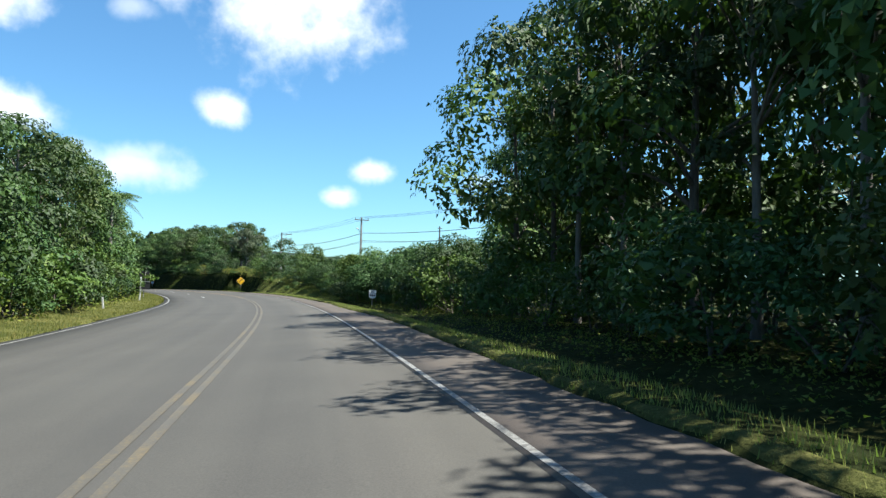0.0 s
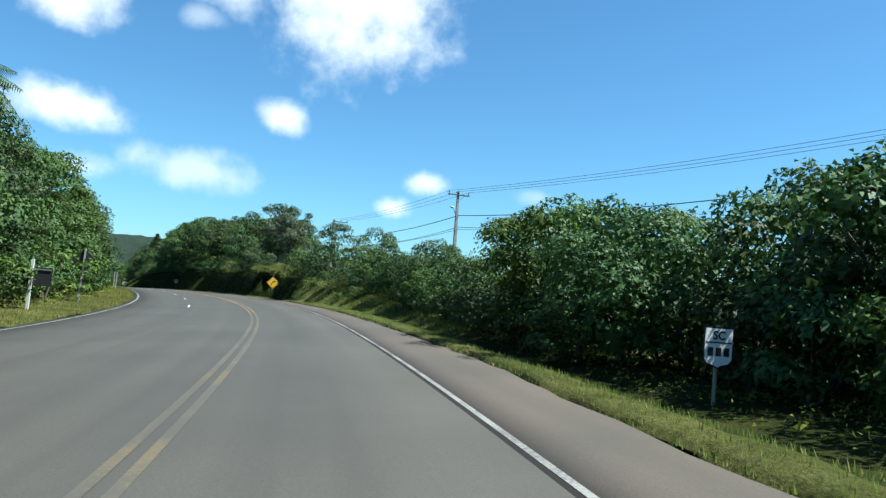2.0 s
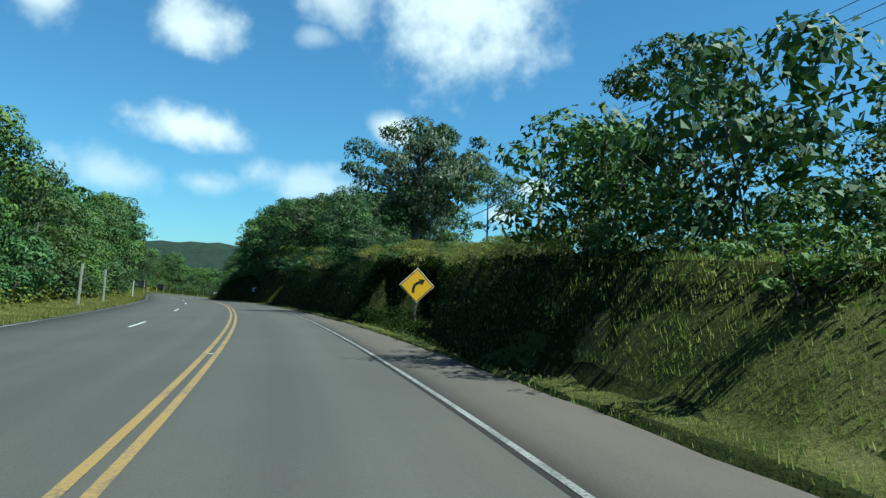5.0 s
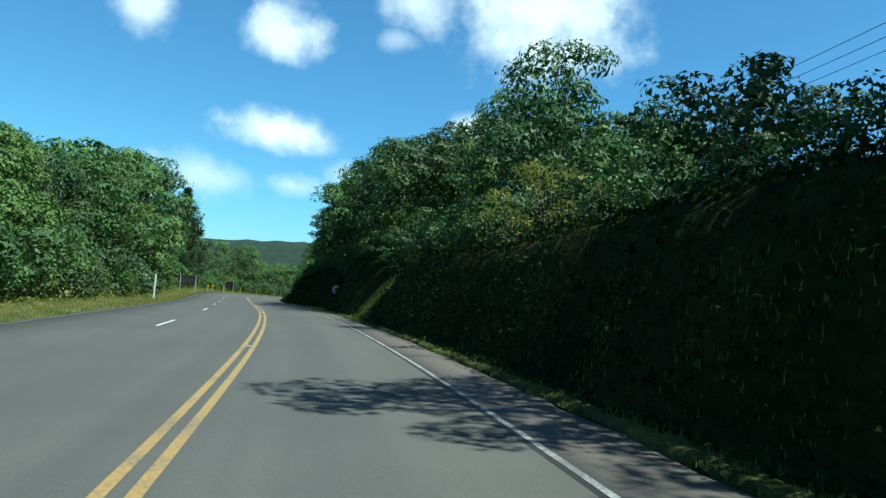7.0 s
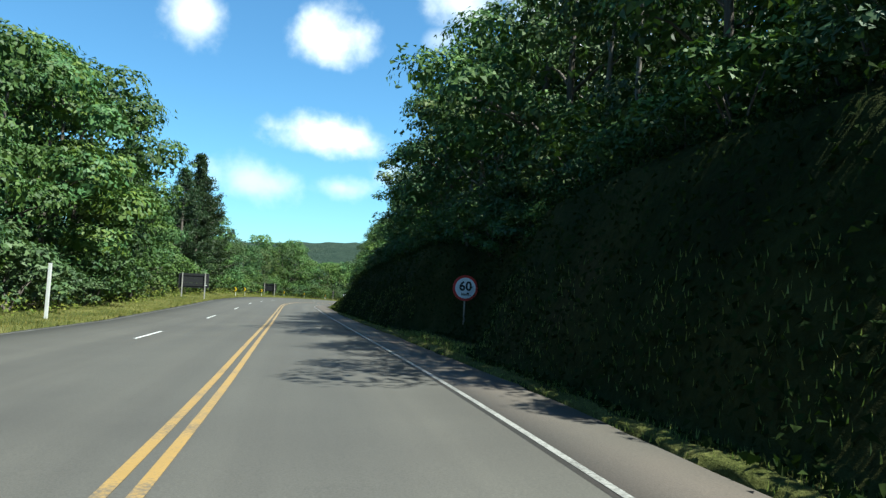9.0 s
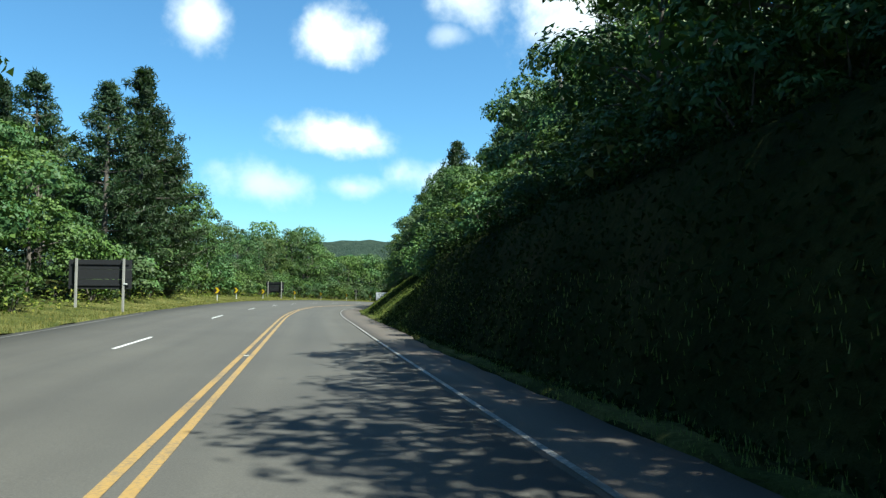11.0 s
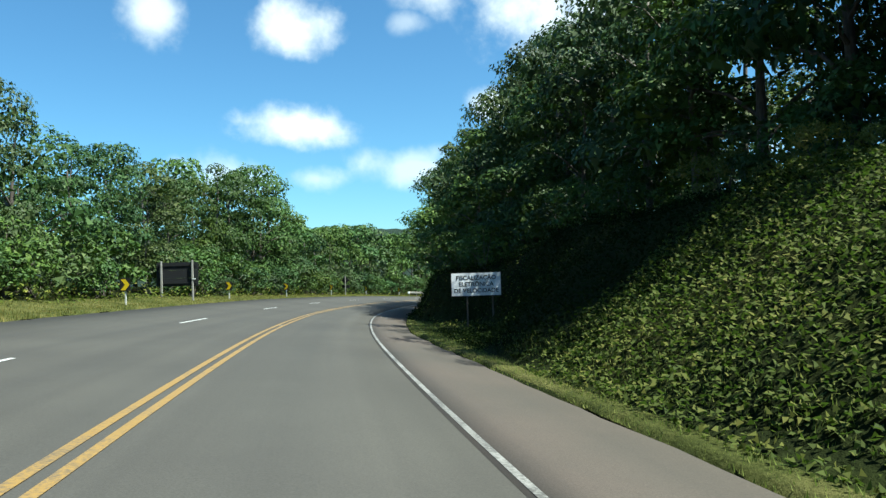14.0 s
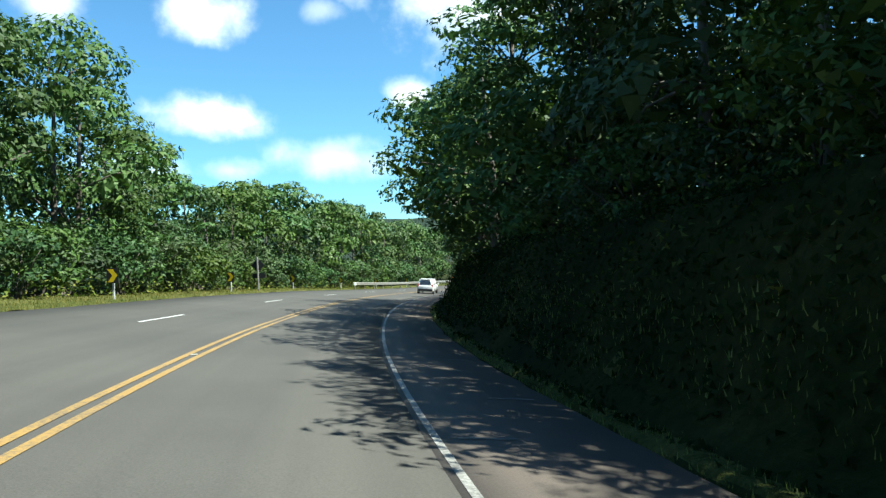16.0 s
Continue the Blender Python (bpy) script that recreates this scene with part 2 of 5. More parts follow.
def glass_build(nt, lk, bs):
    bs.inputs["Base Color"].default_value = (0.015, 0.02, 0.024, 1)
    bs.inputs["Roughness"].default_value = 0.06
    bs.inputs["Specular IOR Level"].default_value = 0.8


M_ASPHALT = material("asphalt", asphalt_build(0.060, 1.07))
M_SHOULDER = material("shoulder asphalt", asphalt_build(0.068, 1.22))
M_WHITE_LINE = material("white road paint", paint_build((0.31, 0.30, 0.275), 0.75))
M_WHITE_WORN = material("rubbed-out white road paint", paint_build((0.19, 0.185, 0.165), 0.95))
M_DASH = material("white dash paint", paint_build((0.50, 0.50, 0.48), 0.2))
M_YELLOW = material("yellow road paint", paint_build((0.29, 0.178, 0.048), 0.55))
M_YELLOW_WORN = material("worn yellow road paint", paint_build((0.18, 0.130, 0.055), 0.95))
M_YELLOW_RUBBED = material("rubbed yellow road paint", paint_build((0.235, 0.155, 0.052), 0.75))
M_SOIL = material("grassy soil", soil_build)
M_TURF = material("short grass turf", turf_build)
M_GRASS = material("grass blades", leaf_build((0.075, 0.105, 0.018), (0.165, 0.190, 0.036), (0.310, 0.285, 0.085), 0.6, 0.42))
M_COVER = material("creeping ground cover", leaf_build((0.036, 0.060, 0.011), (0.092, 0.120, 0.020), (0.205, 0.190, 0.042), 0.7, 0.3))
# creeper green lowered towards black: the bank's shade is put into the colour
M_SHADE_CREEPER = material("shade-darkened creeper leaves", leaf_build((0.007, 0.014, 0.004), (0.013, 0.024, 0.006), (0.028, 0.042, 0.011), 0.8, 0.08, 0.04))
M_STRAW = material("dry grass blades", leaf_build((0.085, 0.105, 0.019), (0.190, 0.185, 0.042), (0.350, 0.295, 0.098), 0.7, 0.4))
M_SEAM = material("cement seam", plain_build((0.105, 0.098, 0.088), 0.9, 0.0, 0.6, 5.0))
M_LEAF = [
    material("broad leaves", leaf_build((0.017, 0.040, 0.009), (0.036, 0.076, 0.016), (0.080, 0.128, 0.029))),
    material("fresh leaves", leaf_build((0.024, 0.051, 0.010), (0.051, 0.097, 0.018), (0.102, 0.150, 0.031))),
    material("dull leaves", leaf_build((0.020, 0.037, 0.011), (0.041, 0.067, 0.020), (0.084, 0.108, 0.036))),
]
M_PALE_LEAF = material("pale silvery leaves", leaf_build((0.043, 0.058, 0.026), (0.090, 0.108, 0.052), (0.169, 0.180, 0.097), 0.4))
M_DRY_LEAF = material("yellowing leaves", leaf_build((0.095, 0.110, 0.024), (0.205, 0.205, 0.050), (0.340, 0.300, 0.105), 0.65, 0.42))
M_NEEDLE = material("pine needles", leaf_build((0.013, 0.026, 0.010), (0.024, 0.045, 0.014), (0.043, 0.066, 0.020), 0.5, 0.12))
M_BARK = material("bark", bark_build((0.112, 0.094, 0.075), (0.034, 0.027, 0.022)))
M_PALE_BARK = material("pale bark", bark_build((0.158, 0.143, 0.120), (0.068, 0.058, 0.050)))
M_HAZED_CANOPY = material("hazed far forest canopy", hazed_canopy_build)
M_CONCRETE = material("weathered concrete", plain_build((0.300, 0.289, 0.262), 0.85, 0.0, 0.6, 3.0))
M_WOOD = material("weathered wood", bark_build((0.150, 0.124, 0.098), (0.053, 0.041, 0.034)))
M_STEEL = material("galvanised steel", plain_build((0.338, 0.345, 0.345), 0.45, 0.75, 0.4, 5.0))
M_WHITE = material("white paint", plain_build((0.555, 0.555, 0.532), 0.5, 0.0, 0.35, 4.0))
M_SIGN_WHITE = material("white sign sheeting", plain_build((0.82, 0.83, 0.84), 0.4, 0.0, 0.2, 3.0))
M_SIGN_YELLOW = material("yellow sign sheeting", plain_build((0.78, 0.43, 0.012), 0.4, 0.0, 0.25, 3.0))
M_BRIGHT_YELLOW = material("bright yellow sheeting", plain_build((0.600, 0.420, 0.011), 0.4, 0.0, 0.15, 3.0))
M_BLACK = material("black sheeting", plain_build((0.012, 0.012, 0.013), 0.45, 0.0, 0.1, 4.0))
M_SIGN_BACK = material("dark sign back", plain_build((0.008, 0.009, 0.011), 0.9, 0.0, 0.3, 2.0))
M_RED = material("red sheeting", plain_build((0.55, 0.03, 0.025), 0.4, 0.0, 0.2, 4.0))
M_RAIL = material("guard rail steel", plain_build((0.375, 0.345, 0.285), 0.5, 0.5, 0.5, 3.0))
M_CAR = material("white car paint", plain_build((0.600, 0.600, 0.593), 0.28, 0.0, 0.06, 2.0))
M_ORANGE = material("orange tarpaulin", plain_build((0.75, 0.11, 0.025), 0.6, 0.0, 0.3, 2.5))
M_RED_PAINT = material("dark red truck paint", plain_build((0.30, 0.02, 0.02), 0.35, 0.0, 0.2, 2.5))
M_GLASS = material("dark car glass", glass_build)
M_RUBBER = material("tyre rubber", plain_build((0.022, 0.022, 0.022), 0.85, 0.0, 0.2, 9.0))
M_TAIL = material("red lamp glass", plain_build((0.42, 0.012, 0.012), 0.2, 0.0, 0.05, 5.0))
M_CABLE = material("black cable", plain_build((0.02, 0.02, 0.02), 0.6, 0.0, 0.1, 3.0))
M_PORCELAIN = material("brown porcelain", plain_build((0.09, 0.055, 0.04), 0.3, 0.0, 0.1, 8.0))
M_STUD = material("white plastic stud", plain_build((0.36, 0.35, 0.30), 0.5, 0.0, 0.4, 20.0))

# ---- the road's alignment ----
# s: metres along the right-hand edge line; d: metres to its right (left: minus)
KNOTS = np.arange(-40, 440, 20)
HEADING = [12.6, 11.08, 10.82, 11.82, 14.1, 16.97, 21.81, 25.8, 27.93, 30.05, 32.59, 35.01, 34.85, 34.71, 34.56, 32.44, 30.3, 26.38, 20.37, 15.97, 11.96, 7.65, 2.77, -2.74]
LEVEL = [0.51, 0.257, 0.003, -0.248, -0.473, -0.662, -0.792, -0.969, -1.212, -1.483, -1.823, -2.203, -2.678, -3.162, -3.575, -4.111, -4.711, -5.378, -6.063, -6.69, -7.45, -8.25, -9.05, -9.85]
BANKING = [4.0, 4.21, 3.04, 2.83, 1.99, 0.66, 0.81, -2.26, -4.98, -6.59, -6.04, -3.85]
START, S0, S1 = (1.792, 0.332), -60, 470
S_AXIS = np.arange(S0, S1 + 1.0, 1.0)


def beyond(s, xs, ys):
    """Linear interpolation that runs on straight past the last knot."""
    y = np.interp(s, xs, ys)
    return np.where(s > xs[-1], ys[-1] + (s - xs[-1]) * (ys[-1] - ys[-2]) / (xs[-1] - xs[-2]), y)


_h = np.radians(beyond(S_AXIS + 0.5, KNOTS, HEADING))
_x = np.concatenate([[0], np.cumsum(-np.sin(_h))[:-1]])
_y = np.concatenate([[0], np.cumsum(np.cos(_h))[:-1]])
AX_X, AX_Y = _x + START[0] - _x[-S0], _y + START[1] - _y[-S0]
AX_Z = beyond(S_AXIS, KNOTS, LEVEL)
_k = np.hanning(21) / np.hanning(21).sum()
AX_Z = np.convolve(np.pad(AX_Z, 10, "edge"), _k, "valid")
AX_B = np.tan(np.radians(np.interp(S_AXIS, KNOTS[::2], BANKING)))
AX_H = np.radians(beyond(S_AXIS, KNOTS, HEADING))
OFFSET_S = np.arange(0, 401, 40)
CENTRE_D = [-3.17, -3.13, -3.13, -3.21, -3.31, -3.25, -3.31, -3.27, -3.36, -3.36, -3.36]
FAR_EDGE_D = [-9.84, -9.89, -9.91, -10.02, -10.04, -9.98, -9.88, -9.81, -9.71, -9.71, -9.71]
PAVE_L = -10.28
PAVED_S = [-60, 8, 28, 42, 50, 62, 70, 85, 108, 120, 127, 146, 164, 172, 205, 222, 228, 243, 255, 259, 268, 278, 289, 298, 304, 470]
PAVED_D = [1.3, 1.3, 1.6, 1.3, 1.55, 1.45, 1.45, 1.5, 1.4, 1.3, 1.12, 0.96, 0.95, 1.05, 1.05, 1.12, 1.4, 1.55, 1.75, 1.5, 1.75, 1.65, 1.4, 1.65, 1.85, 1.7]


def centre_d(s):
    return np.interp(s, OFFSET_S, CENTRE_D)


def far_edge_d(s):
    return np.interp(s, OFFSET_S, FAR_EDGE_D)


def paved_d(s):
    """Where the shoulder's asphalt ends."""
    return np.interp(s, PAVED_S, PAVED_D)


def plan(s, d):
    """World x, y of road coordinates (arrays or numbers)."""
    h = np.interp(s, S_AXIS, AX_H)
    return np.interp(s, S_AXIS, AX_X) + d * np.cos(h), np.interp(s, S_AXIS, AX_Y) + d * np.sin(h)


def road_z(s, d):
    """Height of the banked carriageway, carried on level past its edges."""
    return np.interp(s, S_AXIS, AX_Z) + np.clip(d, -11.0, 2.5) * np.interp(s, S_AXIS, AX_B)


def smooth(a, b, x):
    t = np.clip((x - a) / (b - a), 0, 1)
    return t * t * (3 - 2 * t)


BANK_S = [-60, 30, 45, 62, 78, 92, 103, 110, 116, 130, 150, 162, 175, 250, 285, 300, 320, 345, 380, 470]
BANK_H = [0.2, 0.2, 0.2, 0.4, 0.9, 1.5, 1.9, 2.0, 2.1, 2.8, 2.7, 3.2, 3.6, 3.0, 3.4, 2.5, 2.5, 2.2, 1.5, 1.0]
FOOT_S = [-60, 84, 100, 103, 111, 112.6, 119, 121.5, 160, 168, 182, 184, 191, 195, 236, 246, 280, 288, 296, 302, 470]
FOOT_D = [3.4, 3.0, 2.0, 1.8, 2.3, 4.25, 4.25, 1.8, 1.5, 1.6, 1.7, 3.0, 3.0, 1.7, 1.8, 2.2, 2.4, 4.8, 4.8, 2.4, 3.0]


def wobble(s, d):
    return 0.5 * np.sin(s * 0.31 + 0.7 * np.sin(d * 0.4)) + 0.3 * np.sin(s * 0.83 + d * 0.6) + 0.2 * np.sin(s * 1.9 - d * 1.3)


def relief(s, d):
    """Height of the ground above the carriageway's level: verges, the cut bank to the right, the rise to the left."""
    s, d = np.asarray(s, float), np.asarray(d, float)
    high = np.interp(s, BANK_S, BANK_H)
    foot = np.interp(s, FOOT_S, FOOT_D) + 0.12 * wobble(s, 0 * d)
    run = np.maximum(high * np.interp(s, [90, 102, 160, 163, 169, 172, 232, 238, 280, 287], [1.6, 0.4, 0.4, 0.95, 0.95, 0.42, 0.42, 1.3, 1.3, 0.5]), 0.8)
    bank = high * np.clip((d - foot) / run, 0, 1) ** 0.9
    bank = bank + np.clip(d - foot - run, 0, 60) * 0.035
    bank = bank + np.where(d > foot, 0.09 * np.clip((d - foot) / 1.5, 0, 1) * wobble(s * 0.5 + 1.9 * np.sin(d * 0.9 + s * 0.23), d * 1.6), 0)
    pave = paved_d(s)
    lip = 0.05 * smooth(0, 0.25, d - pave) - 0.35 * smooth(1.7, 3.8, d) * (1 - smooth(58, 96, s))
    right = np.where(d > pave, lip + bank + 0.02 * wobble(s * 3, d * 3), 0)
    e = -d + PAVE_L
    rise = np.interp(s, [-60, 215, 240, 262, 300, 330, 470], [0.05, 0.08, 0.14, 0.24, 0.16, 0.08, 0.05])
    left = np.where(e > 0, 0.05 * smooth(0, 0.25, e) + np.clip(e - 1.2, 0, 12) * rise + np.clip(e - 6, 0, 60) * 0.04 + 0.06 * smooth(1, 3, e) * wobble(s, d) + 0.02 * wobble(s * 3, d * 3), 0)
    under = np.where((d >= PAVE_L - 0.05) & (d <= pave + 0.05), -0.12, 0)
    return right + left + under


def ground_z(s, d):
    return road_z(s, d) + relief(s, d)


def spot(s, d, up=0.0):
    """A place on the ground."""
    x, y = plan(s, d)
    return Vector((float(x), float(y), float(ground_z(s, d)) + up))


def yaw_at(s):
    """Degrees by which the road's heading is turned from +y."""
    return math.degrees(float(np.interp(s, S_AXIS, AX_H)))


# ---- builders ----


def mesh_from(name, verts, faces, mat, uvs=None, flat=False):
    me = bpy.data.meshes.new(name)
    me.from_pydata([tuple(v) for v in verts], [], [tuple(f) for f in faces])
    if mat:
        me.materials.append(mat)
    if uvs is not None:
        layer = me.uv_layers.new(name="UVMap")
        loops = np.empty(len(me.loops), dtype=np.int32)
        me.loops.foreach_get("vertex_index", loops)
        layer.data.foreach_set("uv", np.asarray(uvs, dtype=np.float32)[loops].ravel())
    if not flat:
        me.polygons.foreach_set("use_smooth", [True] * len(me.polygons))
    me.update()
    return me


def quads(name, verts, mat):
    """Mesh of loose blades; verts is (n, corners, 3)."""
    n, c = verts.shape[:2]
    me = bpy.data.meshes.new(name)
    me.vertices.add(n * c)
    me.vertices.foreach_set("co", np.asarray(verts, dtype=np.float32).ravel())
    me.loops.add(n * c)
    me.loops.foreach_set("vertex_index", np.arange(n * c, dtype=np.int32))
    me.polygons.add(n)
    me.polygons.foreach_set("loop_start", np.arange(0, n * c, c, dtype=np.int32))
    me.materials.append(mat)
    me.update(calc_edges=True)
    return me


def part(name, bm, mat, parent, label="", bevel=0.0):
    """A bmesh (or a mesh) as one mesh object under a thing or a part."""
    if isinstance(bm, bmesh.types.BMesh):
        if bevel:
            bmesh.ops.bevel(bm, geom=bm.edges[:], offset=bevel, segments=2, affect="EDGES", profile=0.6)
        me = bpy.data.meshes.new(name)
        bm.to_mesh(me)
        bm.free()
    else:
        me = bm
    if mat and not me.materials:
        me.materials.append(mat)
    ob = new(name, me)
    if parent:
        ob.parent = parent
    return tagged(ob, label)


def box(sx, sy, sz, at=(0, 0, 0), turn=None):
    bm = bmesh.new()
    bmesh.ops.create_cube(bm, size=1, matrix=Matrix.Translation(at) @ (turn or Matrix()) @ Matrix.Diagonal((sx, sy, sz, 1)))
    return bm


def add_box(bm, sx, sy, sz, at=(0, 0, 0), turn=None):
    bmesh.ops.create_cube(bm, size=1, matrix=Matrix.Translation(at) @ (turn or Matrix()) @ Matrix.Diagonal((sx, sy, sz, 1)))
    return bm


def add_rod(bm, a, b, r0, r1=None, sides=10):
    a, b = Vector(a), Vector(b)
    way = b - a
    m = Matrix.Translation((a + b) / 2) @ way.to_track_quat("Z", "Y").to_matrix().to_4x4()
    bmesh.ops.create_cone(bm, cap_ends=True, segments=sides, radius1=r0, radius2=r0 if r1 is None else r1, depth=way.length, matrix=m)
    return bm


def rod(a, b, r0, r1=None, sides=10):
    return add_rod(bmesh.new(), a, b, r0, r1, sides)


def thing(name, label, category, group="", kind=""):
    return tagged(new(name), label, category, group, kind)


def outline(points, depth, y=0.0):
    """A plate in the xz plane with the given outline, depth thick towards -y."""
    bm = bmesh.new()
    f = bm.faces.new([bm.verts.new((x, y, z)) for x, z in points])
    got = bmesh.ops.extrude_face_region(bm, geom=[f])
    bmesh.ops.translate(bm, vec=(0, -depth, 0), verts=[g for g in got["geom"] if isinstance(g, bmesh.types.BMVert)])
    bmesh.ops.recalc_face_normals(bm, faces=bm.faces[:])
    return bm


def disc(r, n=36):
    return [(r * math.cos(2 * math.pi * i / n), r * math.sin(2 * math.pi * i / n)) for i in range(n)]


def lettering(words, size, parent, name, mat, at, bold=0.012):
    """Words in the built-in font as a flat mesh facing -y."""
    c = bpy.data.curves.new("words", "FONT")
    c.body, c.size, c.align_x, c.align_y, c.extrude, c.offset = words, size, "CENTER", "CENTER", 0.002, bold
    c.resolution_u = 3
    tmp = new("words", c)
    me = bpy.data.meshes.new_from_object(tmp.evaluated_get(bpy.context.evaluated_depsgraph_get()))
    bpy.data.objects.remove(tmp)
    me.materials.clear()
    ob = part(name, me, mat, parent)
    ob.matrix_basis = Matrix.Translation(at) @ pose(0, 0, 0, 90, 0, 0)
    return ob

# ---- the ground: one sheet from the road out to the horizon ----
D_COLS = np.array([-100, -70, -50, -40, -32, -26, -22, -19, -17, -15.5, -14.2, -13.2, -12.2, -11.4, -10.8, -10.3, -10.0, -9.8, -9.7, -6.0, -3.0, -1.0, 0.5, 0.75, 0.86, 0.96, 1.06, 1.16, 1.26, 1.36, 1.46, 1.56, 1.66, 1.76, 1.86, 1.96,
                   2.2, 2.6, 3.0, 3.4, 3.8, 4.2, 4.7, 5.2, 5.8, 6.4, 7.0, 7.8, 8.8, 10, 12, 15, 19, 25, 35, 50, 70, 100])
S_ROWS = np.concatenate([np.arange(-60, 400, 1.25), np.arange(400, 471, 5.0)])


def ground_sheet():
    ss, dd = np.meshgrid(S_ROWS, D_COLS, indexing="ij")
    x, y = plan(ss, dd)
    z = ground_z(ss, dd)
    rows, cols = ss.shape
    verts = np.stack([x, y, z], -1).reshape(-1, 3)
    i = np.arange((rows - 1) * cols).reshape(rows - 1, cols)[:, :-1].ravel()
    faces = [(a, a + 1, a + cols + 1, a + cols) for a in i.tolist()]
    # the rim runs out to the horizon
    rim = list(range(cols)) + [r * cols + cols - 1 for r in range(1, rows)] + [(rows - 1) * cols + c for c in range(cols - 2, -1, -1)] + [r * cols for r in range(rows - 2, 0, -1)]
    centre = verts[rim].mean(0)
    out = []
    for k, radius in enumerate((420.0, 900.0, 3500.0)):
        for v in rim:
            way = verts[v] - centre
            flat = way[:2] / np.hypot(*way[:2])
            p = centre[:2] + flat * max(radius, np.hypot(*way[:2]) + 20 + 60 * k)
            out.append((p[0], p[1], -8.0 + 2.0 * math.sin(p[0] * 0.01) + 2.0 * math.sin(p[1] * 0.013) - 4 * k))
    base, n = len(verts), len(rim)
    verts = np.vstack([verts, out])
    for j in range(n):
        k = (j + 1) % n
        faces.append((rim[j], base + j, base + k, rim[k]))
        for ring in (0, 1):
            a = base + ring * n
            faces.append((a + j, a + n + j, a + n + k, a + k))
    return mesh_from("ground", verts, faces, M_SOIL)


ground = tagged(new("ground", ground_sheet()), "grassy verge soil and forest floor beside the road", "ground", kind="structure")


def strip(name, s_values, edges, lift, mat, thick=0.0):
    """A ribbon laid on the carriageway between two offsets; u runs across, v along, in metres."""
    n = len(s_values)
    cols = len(edges)
    verts, uvs = [], []
    for s in s_values:
        for e in edges:
            d = e(s) if callable(e) else e
            x, y = plan(s, d)
            verts.append((float(x), float(y), float(road_z(s, d)) + lift))
            uvs.append((d, s))
    faces = [(r * cols + c, r * cols + c + 1, (r + 1) * cols + c + 1, (r + 1) * cols + c) for r in range(n - 1) for c in range(cols - 1)]
    if thick:
        m = len(verts)
        for k in list(range(0, m, cols)) + list(range(cols - 1, m, cols)):
            verts.append((verts[k][0], verts[k][1], verts[k][2] - thick))
            uvs.append(uvs[k])
        for r in range(n - 1):
            faces.append((r * cols, (r + 1) * cols, m + r + 1, m + r))
            faces.append(((r + 1) * cols + cols - 1, r * cols + cols - 1, m + n + r, m + n + r + 1))
    return mesh_from(name, verts, faces, mat, uvs)


def ragged(base, size, seed):
    return lambda s: (float(base(s)) if callable(base) else base) + size * noise.noise((s * 0.9, seed, 0.3)) + size * 0.6 * noise.noise((s * 3.1, seed, 5.3))


ROAD_S = np.arange(-58, 468, 0.8)
road = tagged(new("road", strip("road", ROAD_S, [ragged(PAVE_L, 0.10, 2.0), -8.0, -6.2, -4.6, -3.0, -1.5, -0.1], 0.0, M_ASPHALT, 0.14)), "grey worn asphalt carriageway of a curving country road", "road", kind="structure")
shoulder = tagged(new("shoulder", strip("shoulder", ROAD_S, [-0.1, 0.5, ragged(paved_d, 0.09, 7.0)], 0.002, M_SHOULDER, 0.14)), "paler brownish asphalt shoulder with a ragged grassy edge", "shoulder", kind="structure")


def turf(label, a, b, step, d0, d1, cols, seed):
    """Short grass over the soil between two ragged edges, its rim sunk into the ground."""
    inner, outer = ragged(d0, 0.13, seed), ragged(d1, 0.3, seed + 4.0)
    verts, n = [], 0
    for s in np.arange(a, b, step):
        for k in range(cols + 1):
            d = inner(s) + (outer(s) - inner(s)) * k / cols
            x, y = plan(s, d)
            up = -0.03 if k in (0, cols) else 0.025 + 0.02 * noise.noise((s * 2.3, d * 4.1, seed))
            verts.append((float(x), float(y), float(ground_z(s, d)) + up))
        n += 1
    faces = [(r * (cols + 1) + c, r * (cols + 1) + c + 1, (r + 1) * (cols + 1) + c + 1, (r + 1) * (cols + 1) + c) for r in range(n - 1) for c in range(cols)]
    return tagged(new("grass_verge", mesh_from("grass_verge", verts, faces, M_TURF)), label, "grass verge", kind="structure")


turf("sunlit yellow-green mown grass along the far side of the road", 5, 430, 0.8, lambda s: -13.9 - 0.5 * float(smooth(225, 245, s)), PAVE_L - 0.05, 12, 3.0)
turf("narrow strip of short grass along the asphalt shoulder", -20, 350, 0.5, lambda s: float(paved_d(s)) + 0.04, lambda s: float(paved_d(s)) + float(np.interp(s, [34, 40, 60, 66, 96, 103, 236, 246, 285, 292], [0.35, 0.8, 1.0, 2.2, 2.2, 0.35, 0.35, 0.65, 0.65, 0.7])), 8, 8.0)


def marking(name, label, a, b, d0, d1, mat, step=1.6):
    n = max(2, int((b - a) / step) + 1)
    return tagged(new(name, strip(name, np.linspace(a, b, n), [d0, d1], 0.008, mat)), label, "road marking", kind="structure")


